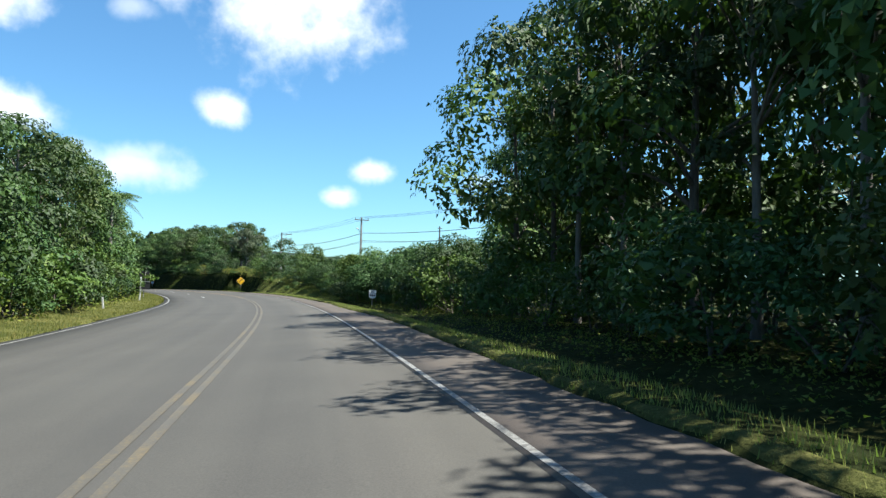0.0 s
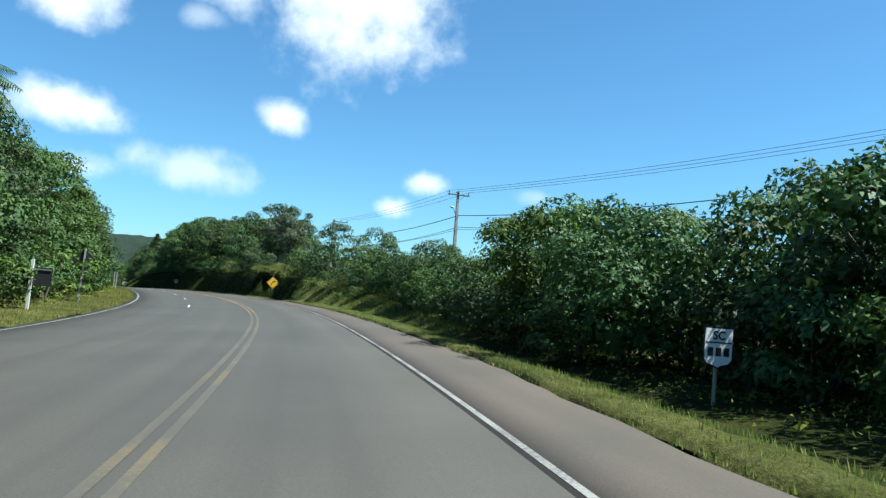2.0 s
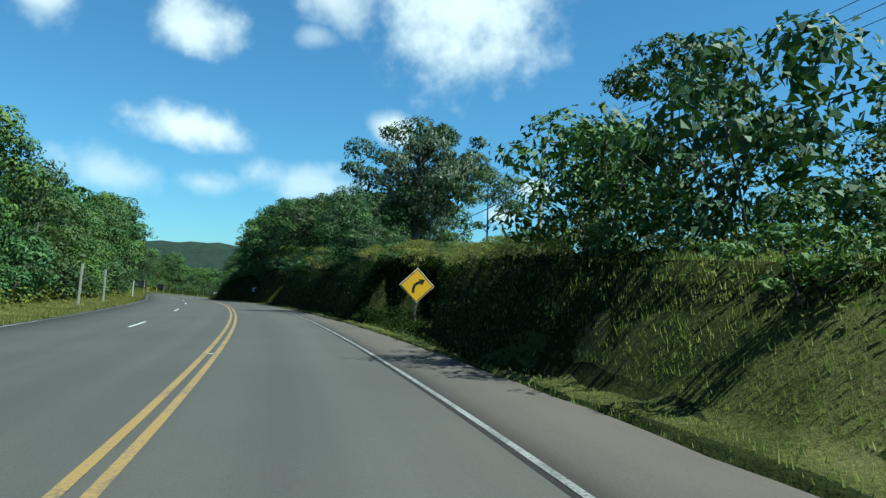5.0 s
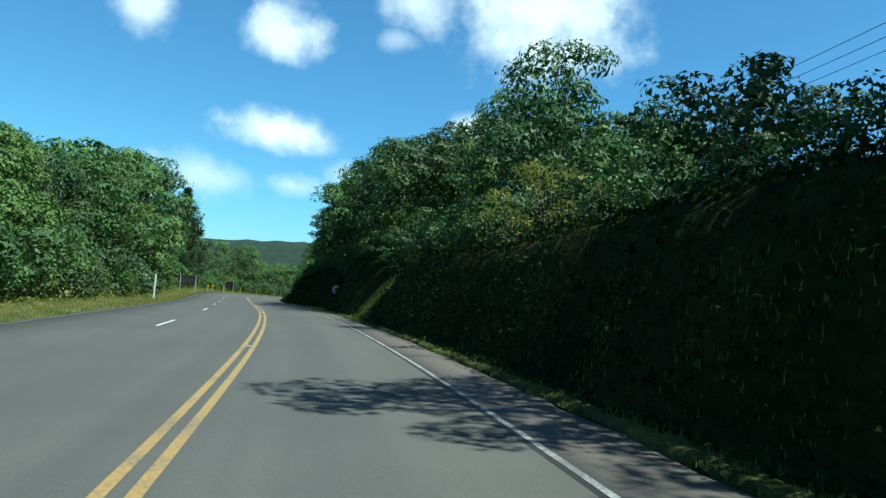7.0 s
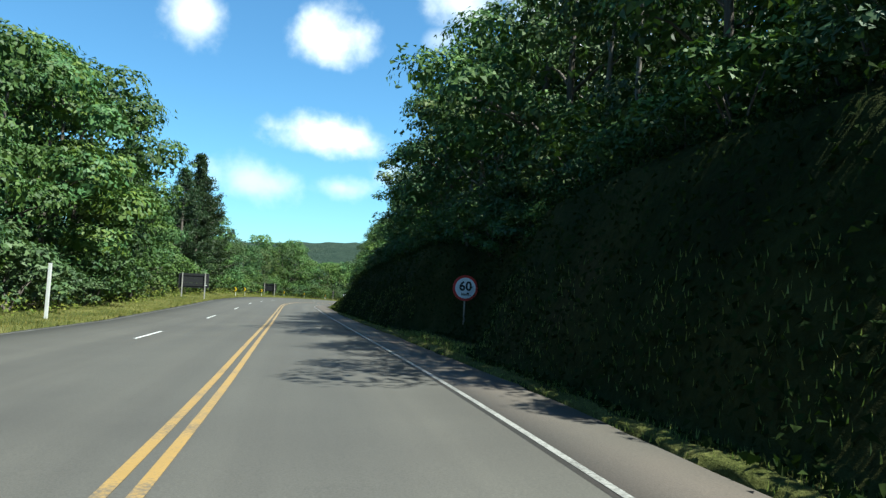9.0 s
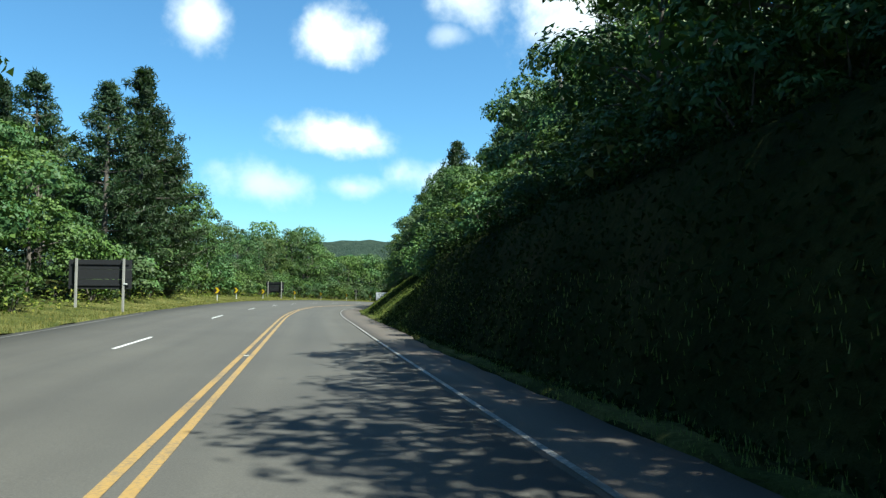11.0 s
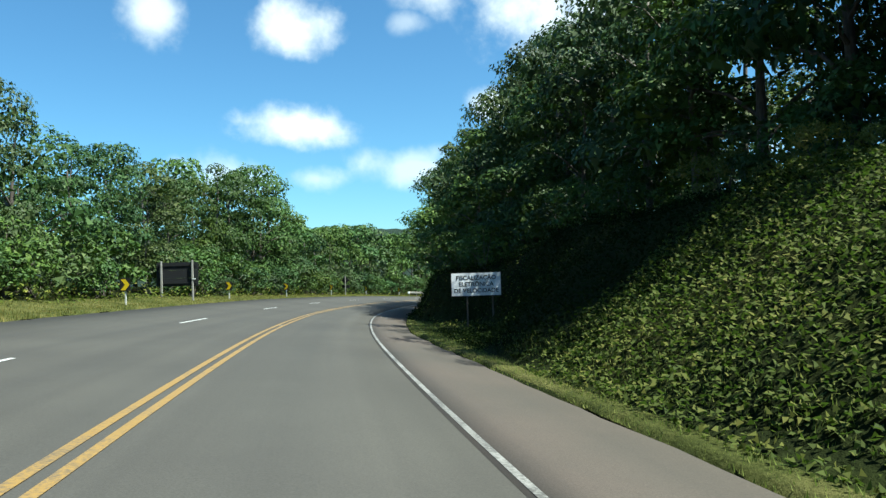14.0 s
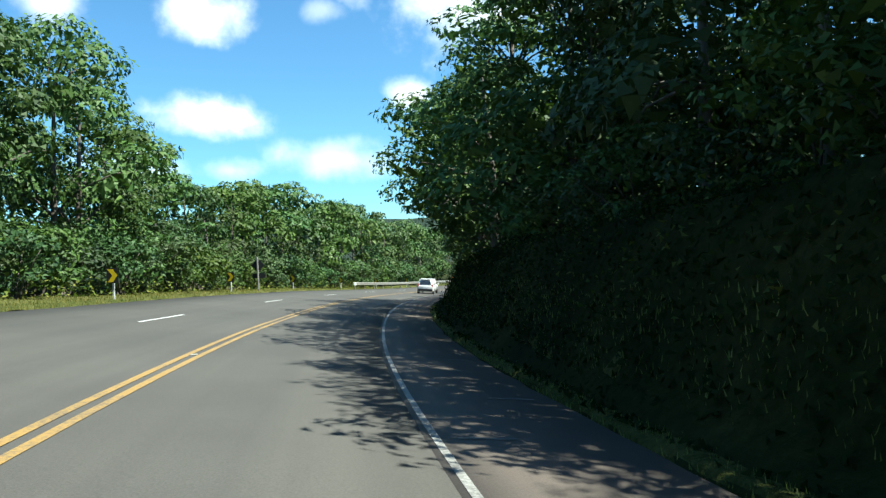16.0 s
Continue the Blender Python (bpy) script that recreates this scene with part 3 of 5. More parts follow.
marking("edge_line", "worn white edge line along the asphalt shoulder", -55, 465, -0.038, 0.038, M_WHITE_LINE)
marking("edge_line", "worn white edge line by the grass verge", -55, 120, lambda s: far_edge_d(s) - 0.06, lambda s: far_edge_d(s) + 0.06, M_WHITE_LINE)
marking("edge_line", "rubbed-out white edge line by the grass verge", 120, 240, lambda s: far_edge_d(s) - 0.06, lambda s: far_edge_d(s) + 0.06, M_WHITE_WORN)
for a, b, mat, words in ((-55, 74, M_YELLOW_WORN, "faded, almost rubbed-out double yellow centre line"), (74, 90, M_YELLOW_RUBBED, "half-faded double yellow centre line"), (90, 465, M_YELLOW, "double yellow centre line on grey asphalt")):
    marking("centre_line", words, a, b, lambda s: centre_d(s) - 0.165, lambda s: centre_d(s) - 0.058, mat)
    marking("centre_line", words, a, b, lambda s: centre_d(s) + 0.058, lambda s: centre_d(s) + 0.165, mat)
for k in range(-9, 14):
    a = float(np.interp(k, [-9, -7, -6, -5, -4, -3, 0, 1, 2, 3, 4, 5, 14], [81.0, 115.9, 133.6, 152.6, 170.0, 187.1, 237.4, 254.6, 271.6, 287.9, 305.2, 320.2, 471.0]))
    if a < 455:
        tagged(marking("lane_dash", "short white lane dash between the two uphill lanes", a, a + 4.1, -6.42, -6.32, M_DASH, 1.0), group="white lane dashes")

# reflective studs between the yellow lines
stud = None
for s in (105.4, 128.6, 145.6, 164.1, 169.8, 218.8, 246.4, 263.0, 289.7, 300.8, 313.4, 336.0):
    mid = centre_d(s)
    x, y = plan(s, mid)
    m = Matrix.Translation((float(x), float(y), float(road_z(s, mid)) + 0.012)) @ pose(0, 0, 0, 0, 0, yaw_at(s))
    if stud is None:
        bm = box(0.11, 0.08, 0.022)
        stud = part("road_stud", bm, M_STUD, None, bevel=0.008)
        tagged(stud, "pale plastic reflective stud between the yellow lines", "road stud", "road studs")
        stud.matrix_basis = m
    else:
        copy_thing(stud, m)

# pale repair seams across the shoulder
for s, w, d0, d1 in ((242.9, 0.10, 0.14, 0.95), (248.4, 0.08, 0.12, 1.0), (251.8, 0.10, 0.2, 1.35), (262.0, 0.07, 0.12, 1.0), (299.2, 0.10, 0.3, 1.15), (307.1, 0.09, 0.2, 0.75), (309.6, 0.07, 1.0, 1.6), (314.5, 0.07, 0.95, 1.5), (323.6, 0.09, -2.8, -0.1), (323.5, 0.09, 0.1, 0.5)):
    tagged(new("shoulder_seam", strip("shoulder_seam", [s, s + w], [d0, (d0 + d1) / 2, d1], 0.007, M_SEAM)), "pale cement seam across the asphalt", "seam", kind="structure")


# ---- wooded hills far off ----
def hill(name, az0, az1, near, far, tops, seed):
    """A forested ridge between two azimuths (left of +y), with a bumpy canopy; tops: elevation of its crest seen from the road."""
    na, nr = 90, 26
    verts = []
    ex, ey = -60.0, 150.0
    for i in range(na):
        a = az0 + (az1 - az0) * i / (na - 1)
        crest = np.interp(a, *tops)
        edge = math.sin(math.pi * i / (na - 1)) ** 0.35
        for j in range(nr):
            u = j / (nr - 1)
            r = near + (far - near) * u
            h = math.tan(radians(crest)) * far * 0.86 * math.sin(min(u / 0.8, 1.0) * math.pi / 2) ** 1.3 * edge
            h *= 1.0 if u < 0.8 else 1 - 0.6 * (u - 0.8) / 0.2
            x, y = ex - math.sin(radians(a)) * r, ey + math.cos(radians(a)) * r
            h += 7 * noise.noise((x * 0.03, y * 0.03, seed)) + 5 * abs(noise.noise((x * 0.11, y * 0.11, seed + 4))) + 3 * noise.noise((x * 0.35, y * 0.35, seed))
            verts.append((x, y, -14 + h))
    faces = [(i * nr + j, (i + 1) * nr + j, (i + 1) * nr + j + 1, i * nr + j + 1) for i in range(na - 1) for j in range(nr - 1)]
    return tagged(new(name, mesh_from(name, verts, faces, M_HAZED_CANOPY)), "distant hillside covered in dark green forest, haze in its colour", "hill", kind="structure")


hill("hill", 62, 5, 520, 900, ([5, 15, 22, 30, 34, 40, 50, 62], [2.2, 2.8, 3.2, 3.5, 3.3, 3.0, 2.6, 2.0]), 3.0)
hill("hill", 75, -20, 900, 1500, ([-20, 0, 16, 20, 30, 45, 60, 75], [1.6, 2.4, 3.3, 3.2, 3.6, 3.0, 2.4, 1.5]), 8.0)

# ---- trees and shrubs ----
rng = np.random.default_rng(5)


def blades(centres, normals, length, width, droop=0.2, fold=0.25):
    """Pointed leaves at the centres, lying across the normals."""
    n = len(centres)
    nn = normals / np.linalg.norm(normals, axis=1)[:, None]
    t = rng.normal(size=(n, 3))
    t -= nn * (t * nn).sum(1)[:, None]
    t /= np.linalg.norm(t, axis=1)[:, None]
    t[:, 2] -= droop
    t /= np.linalg.norm(t, axis=1)[:, None]
    b = np.cross(nn, t)
    b /= np.maximum(np.linalg.norm(b, axis=1), 1e-6)[:, None]
    l = (length * rng.uniform(0.6, 1.25, n))[:, None]
    w = (width * rng.uniform(0.7, 1.2, n))[:, None]
    foot, tip = centres - t * l * 0.42, centres + t * l * 0.58 - nn * l * fold * 0.3
    side = np.where(rng.random((n, 1)) < 0.5, 1.0, -1.0)
    return np.stack([foot - b * side * w * 0.30, tip, centres + b * side * w * 0.78 - t * l * 0.06], 1)


def lobes(count, radius, height, low, spread, lobe, lean=0.0):
    """Centres and radii of the leaf clumps of a crown: an uneven rounded mass from low to height."""
    got = []
    mid, half = (height + low) / 2, (height - low) / 2
    for i in range(count):
        a = rng.uniform(0, 2 * math.pi)
        v = rng.uniform(-1, 1)
        q = math.sqrt(max(0.02, 1 - abs(v) ** spread))
        r = radius * q * math.sqrt(rng.uniform(0.3, 1.15)) * (1 + 0.18 * math.sin(2 * a + v * 3))
        size = lobe * rng.uniform(0.6, 1.4)
        got.append((r * math.cos(a) + lean * v, r * math.sin(a), mid + v * (half - size * 0.5), size))
    return got


def crown_mesh(name, clumps, leaves, length, width, mat, droop=0.2, flat=0.66, loose=0.3):
    """Leaves on the outside of overlapping clumps, and a sparse layer of broad leaves inside them."""
    balls = np.array(clumps)
    squash = np.array([1, 1, flat])
    weight = balls[:, 3] ** 1.4
    cs, ns = [], []
    for i, (x, y, z, r) in enumerate(balls):
        k = int(leaves * 2.6 * weight[i] / weight.sum())
        v = rng.normal(size=(k, 3))
        v /= np.linalg.norm(v, axis=1)[:, None]
        v[:, 2] = np.where(v[:, 2] < -0.22, -v[:, 2], v[:, 2])
        dent = 1 + 0.16 * np.sin(v[:, 0] * 5.1 + i) * np.sin(v[:, 1] * 4.7 + 2 * i) + 0.1 * np.sin(v[:, 2] * 9 + i)
        p = v * (r * dent * rng.uniform(0.82, 1.06, k))[:, None] * squash + balls[i, :3]
        gap = (p[:, None, :] - balls[None, :, :3]) / (balls[None, :, 3:] * squash)
        near = np.linalg.norm(gap, axis=2)
        near[:, i] = 9
        keep = near.min(axis=1) > 0.8
        cs.append(p[keep])
        ns.append((v * (1.3 - loose) + rng.normal(size=(k, 3)) * loose + np.array([0, 0, 0.3]))[keep])
    cs, ns = np.vstack(cs), np.vstack(ns)
    if len(cs) > leaves:
        pick = rng.permutation(len(cs))[:leaves]
        cs, ns = cs[pick], ns[pick]
    outer = blades(cs, ns, length, width, droop)
    v = rng.normal(size=(len(balls), 12, 3))
    v /= np.linalg.norm(v, axis=2)[:, :, None]
    core = balls[:, None, :3] + v * balls[:, None, 3:] * squash * 0.6
    size = np.minimum(np.repeat(balls[:, 3], 12) * 0.45, length * 2.2)
    inner = blades(core.reshape(-1, 3), v.reshape(-1, 3), size, size * 0.6, 0.0)
    return quads(name, np.vstack([outer, inner]), mat)


def tube(verts, faces, points, radii, sides=7):
    base = len(verts)
    pts = [Vector(p) for p in points]
    for i, p in enumerate(pts):
        way = (pts[min(i + 1, len(pts) - 1)] - pts[max(i - 1, 0)]).normalized()
        u = way.orthogonal().normalized()
        v = way.cross(u)
        for k in range(sides):
            a = 2 * math.pi * k / sides
            verts.append(p + (u * math.cos(a) + v * math.sin(a)) * radii[i])
    for i in range(len(pts) - 1):
        for k in range(sides):
            a, b = base + i * sides + k, base + i * sides + (k + 1) % sides
            faces.append((a, b, b + sides, a + sides))
    faces.append(tuple(base + (len(pts) - 1) * sides + k for k in range(sides)))


def trunk_mesh(name, clumps, height, girth, fork, mat, limbs=9):
    """A tapered, slightly bent trunk that forks into limbs reaching for the clumps."""
    verts, faces = [], []
    bend = rng.uniform(-0.3, 0.3, 2)
    stem = [(bend[0] * u * u * 2, bend[1] * u * u * 2, height * u) for u in np.linspace(-0.03, 0.82, 9)]
    tube(verts, faces, stem, [girth * (1.35 if i == 0 else 1 - 0.75 * i / 8) for i in range(9)], 7)
    for i in rng.choice(len(clumps), min(limbs, len(clumps)), replace=False):
        x, y, z, r = clumps[i]
        z0 = max(fork, min(z - 0.5 * math.hypot(x, y), height * 0.7))
        u = z0 / height
        a = Vector((bend[0] * u * u * 2, bend[1] * u * u * 2, z0))
        b = Vector((x, y, z))
        m1 = a.lerp(b, 0.35) + Vector((0, 0, 0.12 * (b - a).length))
        m2 = a.lerp(b, 0.7) + Vector((rng.uniform(-0.2, 0.2), rng.uniform(-0.2, 0.2), 0.1 * (b - a).length))
        g = girth * 0.45 * (1 - 0.5 * u)
        tube(verts, faces, [a, m1, m2, b], [g, g * 0.7, g * 0.45, g * 0.15], 5)
    return mesh_from(name, verts, faces, mat)


def tree(name, label, clumps, leaves, length, width, leaf, height, girth, fork, bark, droop=0.2, limbs=9):
    t = thing(name, label, "tree", "roadside trees")
    part("trunk", trunk_mesh("trunk", clumps, height, girth, fork, bark, limbs), bark, t)
    part("crown", crown_mesh("crown", clumps, leaves, length, width, leaf, droop), leaf, t)
    return t


FOREST = "tall leafy broadleaf tree with a dense green crown"
# models of unit height 10 m; every one is placed itself, the others are copies
near_trees = [
    tree("broadleaf_tree", FOREST + " reaching low", lobes(28, 3.1, 10, 1.0, 2.6, 1.25), 4600, 0.25, 0.165, M_LEAF[0], 10, 0.20, 2.2, M_BARK),
    tree("broadleaf_tree", "broadleaf tree with a fresh green uneven crown", lobes(28, 2.9, 10, 0.8, 2.4, 1.25, 0.5), 4500, 0.255, 0.165, M_LEAF[1], 10, 0.18, 2.6, M_BARK),
    tree("broadleaf_tree", "slender broadleaf tree with dull green foliage", lobes(27, 2.5, 10, 0.8, 3.0, 1.15), 4400, 0.245, 0.15, M_LEAF[2], 10, 0.16, 3.0, M_PALE_BARK),
    tree("broadleaf_tree", FOREST + " and drooping leaves", lobes(29, 3.2, 10, 0.8, 2.4, 1.22, -0.4), 4600, 0.27, 0.15, M_LEAF[0], 10, 0.22, 2.0, M_BARK, 0.5),
    tree("broadleaf_tree", "broadleaf tree with a loose open crown and pale stem", lobes(18, 2.8, 10, 3.4, 2.0, 1.2, 0.3), 4600, 0.235, 0.135, M_LEAF[2], 10, 0.15, 3.2, M_PALE_BARK, 0.3, 12),
]
far_trees = [
    tree("forest_tree", "forest tree behind the roadside row", lobes(26, 3.6, 10, 0.5, 2.6, 1.5), 1650, 0.45, 0.29, M_LEAF[0], 10, 0.18, 2.5, M_BARK, 0.2, 4),
    tree("forest_tree", "forest tree with a rounded crown behind the roadside row", lobes(24, 3.2, 10, 0.6, 2.4, 1.5), 1600, 0.45, 0.29, M_LEAF[1], 10, 0.18, 2.5, M_BARK, 0.2, 4),
    tree("forest_tree", "dull green forest tree behind the roadside row", lobes(24, 3.0, 10, 0.5, 2.8, 1.4), 1600, 0.45, 0.28, M_LEAF[2], 10, 0.18, 2.5, M_BARK, 0.2, 4),
]


def shrub(label, clumps, leaves, length, width, leaf, droop=0.2, name="shrub", loose=0.4):
    t = thing(name, label, name, "roadside %ss" % name)
    verts = [(0.09 * math.cos(1.2566 * k), 0.09 * math.sin(1.2566 * k), -0.1) for k in range(5)]
    faces = []
    for i in range(5):
        x, y, z, r = clumps[i % len(clumps)]
        n = len(verts)
        tube(verts, faces, [(x * 0.3, y * 0.3, z * 0.3), (x * 0.55, y * 0.55, z * 0.6), (x, y, z)], [0.04, 0.03, 0.01], 5)
        faces.extend((k, (k + 1) % 5, n + (k + 1) % 5, n + k) for k in range(5))
    part("stem", mesh_from("stem", verts, faces, M_BARK), M_BARK, t)
    part("foliage", crown_mesh("foliage", clumps, leaves, length, width, leaf, droop, 0.75, loose), leaf, t)
    return t


# models of unit height 3 m
shrubs = [
    shrub("dense dark green shrub on the verge", lobes(16, 1.5, 3, 0.15, 2.4, 0.75), 1050, 0.27, 0.15, M_LEAF[0]),
    shrub("fresh green shrub with arching twigs", lobes(14, 1.7, 3, 0.1, 1.8, 0.7), 950, 0.29, 0.14, M_LEAF[1], 0.4),
    shrub("dull green bush at the forest edge", lobes(14, 1.4, 3, 0.1, 2.6, 0.7), 950, 0.25, 0.15, M_LEAF[2]),
    shrub("yellowish green scrub on the bank", lobes(14, 1.8, 3, 0.1, 2.0, 0.65), 1700, 0.16, 0.065, M_DRY_LEAF, 0.3, loose=0.9),
]
# models of unit height 5 m
thickets = [
    shrub("tall dense thicket of dark green bushes", lobes(26, 2.7, 5, 0.1, 3.4, 0.95), 1150, 0.27, 0.165, M_LEAF[0], name="thicket"),
    shrub("dense leafy thicket with lighter upper leaves", lobes(26, 2.6, 5, 0.1, 2.8, 0.9), 1100, 0.32, 0.165, M_LEAF[1], 0.35, name="thicket"),
    shrub("dull green thicket at the edge of the wood", lobes(24, 2.4, 5, 0.1, 3.6, 0.9), 1100, 0.31, 0.165, M_LEAF[2], name="thicket"),
]
hedges = [
    shrub("tall overgrown hedge bush with small green leaves", lobes(34, 2.6, 5, 0.1, 3.2, 0.85), 7000, 0.17, 0.11, M_LEAF[1], 0.3, "hedge_bush"),
    shrub("tall dense hedge bush of dull green leaves", lobes(34, 2.5, 5, 0.1, 3.0, 0.8), 6800, 0.165, 0.11, M_LEAF[2], 0.2, "hedge_bush"),
    shrub("dark green hedge bush with uneven top", lobes(32, 2.5, 5, 0.1, 2.4, 0.85), 6800, 0.17, 0.11, M_LEAF[0], 0.3, "hedge_bush"),
]
USED = set()


def put(model, s, d, height, unit, wide=1.0, sink=0.1):
    """Stand a copy of a model on the ground, scaled to its height; the model itself takes the first place."""
    k = height / unit
    p = spot(s, d, -sink)
    m = Matrix.Translation(p) @ pose(0, 0, 0, 0, 0, rng.uniform(0, 360)) @ Matrix.Diagonal((k * wide, k * wide * rng.uniform(0.88, 1.12), k, 1))
    if model.name not in USED:
        USED.add(model.name)
        model.matrix_basis = m
        return model
    c = copy_thing(model, Matrix())
    c.matrix_basis = m
    return c


# greatest height of the wood over the carriageway, by distance from the edge line
R_S = [-20, 24, 30, 36, 42, 48, 54, 60, 66, 72, 78, 84, 90, 96, 102, 108, 114, 120, 126, 132, 138, 144, 150, 156, 162, 168, 174, 180, 192, 204, 216, 228, 240, 252, 264, 270, 276, 282, 294, 306, 318, 345, 380, 430]
R_D = [4, 7, 10, 14]
R_TOP = [
    [8, 8, 8, 3.2, 3.3, 3.3, 4.0, 4.0, 2.8, 3.0, 3.6, 3.0, 4.0, 4.2, 4.6, 4.4, 3.6, 4.4, 3.0, 4.1, 5.1, 6.8, 8.0, 8.4, 9.6, 10.8, 11.8, 11.9, 11.3, 11.3, 11.4, 11, 9.0, 7.0, 7.8, 8.0, 8.2, 8.6, 9.7, 11.5, 12.2, 13.5, 11, 10],
    [11.5, 11.5, 11.5, 4.2, 3.8, 3.9, 4.7, 4.9, 3.4, 3.5, 4.2, 3.4, 4.6, 4.8, 6.0, 7.0, 4.1, 5.2, 3.2, 4.3, 5.5, 6.9, 8.7, 10.6, 10.6, 11.6, 12.7, 14.3, 15.1, 15.1, 14.5, 14.7, 12.8, 13, 12.4, 9, 11.1, 12.3, 13.7, 15, 15, 14.5, 12, 10],
    [14, 14, 13, 5.5, 5.0, 4.2, 5.0, 5.7, 5.4, 3.7, 4.7, 4.7, 3.8, 4.9, 5.8, 5.4, 4.6, 5.0, 3.2, 4.3, 5.4, 6.7, 8.0, 10.0, 12.2, 12.4, 13.5, 14.7, 16.5, 17, 17, 17, 16.5, 15.5, 15.5, 15.5, 15, 13, 15.6, 16.5, 16, 15, 13, 11],
    [15, 15, 12, 10, 12, 13, 5.4, 6.8, 6.8, 6.5, 4.4, 5.4, 6.0, 4.0, 5.0, 6.2, 6.2, 6.0, 4.0, 4.4, 5.4, 6.7, 8.0, 9.3, 10.6, 13.4, 14.6, 15, 16, 17.5, 18, 18, 17.5, 16.5, 16, 16, 16, 16, 17, 17, 16, 15, 13, 11],
]


# how far the wood's shadow reaches over the carriageway
SHADE_S = [-20, 4, 7, 9.5, 11, 14, 19, 23, 28, 31, 34, 50, 60, 66, 100, 106, 111, 125, 132, 138, 142, 148, 152, 166, 173, 179, 191, 200, 219, 222, 226, 238, 248, 262, 266, 272, 285, 290, 294, 299, 303, 306, 312, 316, 323, 430]
SHADE_D = [0.0, 0.0, -0.9, -0.9, 0.4, 0.2, -0.2, -0.9, -2.2, -0.9, 1.5, 1.8, 1.2, 2.5, 2.5, 0.5, 1.2, 1.2, -0.5, -1.9, 1.0, 0.1, 1.0, 1.0, 0.6, -1.0, -1.6, -2.2, -1.9, -1.0, 1.0, 1.0, 1.5, 1.5, 0.6, 1.2, 1.6, 0.8, -0.9, 1.0, 1.2, 0.0, -1.4, -2.4, -4.0, -4.0]


def right_top(s, d):
    seen = float(np.interp(np.clip(d, 4, 14), R_D, [np.interp(s, R_S, row) for row in R_TOP]))
    ahead = s + 0.55 * max(d - 1, 0) * float(np.interp(s, [30, 130], [0.5, 1]))
    overhang = float(np.interp(s, [32, 36, 204, 208, 218, 222, 232, 238], [1.5, 0, 0, 0.6, 0.6, 1.5, 1.5, 0]))
    return min(seen, max(2.5, float(np.interp(s, [282, 288, 303, 308], [1.75, 1.5, 1.5, 1.95])) * (d - overhang - float(np.interp(ahead, SHADE_S, SHADE_D)))))


L_S = [-20, 43, 57, 64, 71, 78, 92, 99, 106, 120, 134, 141, 155, 162, 169, 176, 183, 190, 197, 204, 211, 218, 224, 228, 233, 246, 253, 267, 274, 281, 288, 302, 309, 316, 323, 330, 337, 344, 351, 358, 365, 372, 386, 400, 430]
L_TOP = [10, 10.6, 12, 10.9, 10.4, 9.7, 9.9, 8.2, 9, 9.8, 10.7, 9.0, 8.6, 7.9, 8.6, 8.7, 10.1, 11.4, 12.1, 13.5, 15.2, 16.4, 16.2, 12, 8.6, 8.4, 12.0, 13.7, 13.2, 11.3, 9.6, 10, 9.6, 9.1, 10.8, 13.4, 13.7, 11.4, 8.9, 8.7, 10.5, 11.3, 12, 12.2, 11.5]


def top_height(s, d):
    """Height of a tree at (s, d) whose crown should end at the row's skyline."""
    top = right_top(s, d) if d > 0 else float(np.interp(s, L_S, L_TOP))
    return top + float(road_z(s, d)) - float(ground_z(s, d))


UNITS = {id(m): u for pool, u in ((near_trees, 10), (far_trees, 10), (shrubs, 3), (thickets, 5), (hedges, 5)) for m in pool}


def right_row(a, b, step, d, pool, jitter, extra=0.0, unit=10, low=2.2, slim=1.0):
    s = a
    while s < b:
        dd = d + rng.uniform(-jitter, jitter)
        h = max(low, top_height(s, dd) * rng.uniform(0.85, 1.0) + extra)
        m = pool[rng.integers(len(pool))]
        put(m, s, dd, h, UNITS[id(m)], slim * rng.uniform(0.88, 1.12) * (1.2 if h < 6 else 1.0 if h < 10 else 0.86))
        s += step * rng.uniform(0.75, 1.25)


right_row(-14, 30.0, 3.3, 8.0, near_trees, 0.4)
put(near_trees[3], 22.8, 9.0, 11.4, 10, 0.9)
right_row(-10, 32, 4.8, 12.6, far_trees, 0.8, 1.0, slim=0.7)
right_row(-10, 34, 6.0, 19.0, far_trees, 1.2, 1.0, slim=0.75)
put(near_trees[0], 31.5, 13.0, 11.0, 10, 0.6)
# the tall tree hung with climbers, and its neighbours
for s, d, h, k, wide in ((46.6, 13.6, 11.4, 0, 0.62), (44.2, 14.6, 14.6, 3, 0.62), (42.0, 13.8, 12.6, 0, 0.66), (41.0, 17.4, 14.2, 1, 0.8)):
    put(near_trees[k], s, d, h, 10, wide)
right_row(37, 50, 1.8, 6.8, hedges, 0.3, 0.2, 5, 2.0, 0.78)
right_row(50, 58.6, 1.9, 5.0, hedges, 0.3, 0.0, 5, 2.5, 0.82)
put(hedges[2], 60.4, 5.2, 2.9, 5, 0.85)
right_row(36, 50, 2.6, 9.8, thickets, 0.5, 0.0, 5, 3.4, 0.7)
right_row(50, 63, 3.0, 9.6, thickets, 0.5, 0.0, 5, 2.5, 0.75)
right_row(62.5, 71, 1.8, 5.3, hedges, 0.3, -0.6, 5, 1.4, 0.9)
right_row(71, 84, 1.8, 5.4, hedges, 0.4, -0.2, 5, 1.4, 0.75)
put(hedges[0], 72.6, 5.7, 3.5, 5, 0.72)
put(hedges[2], 74.4, 6.4, 3.6, 5, 0.7)
right_row(72, 84, 3.2, 8.6, thickets, 0.6, -0.4, 5, 1.8, 0.75)
right_row(84, 92, 2.2, 6.4, hedges + shrubs[1:], 0.6, 0.0, 5, 1.2)
right_row(86, 98, 3.2, 11.0, thickets, 0.6, 0.0, 5, 2.2)
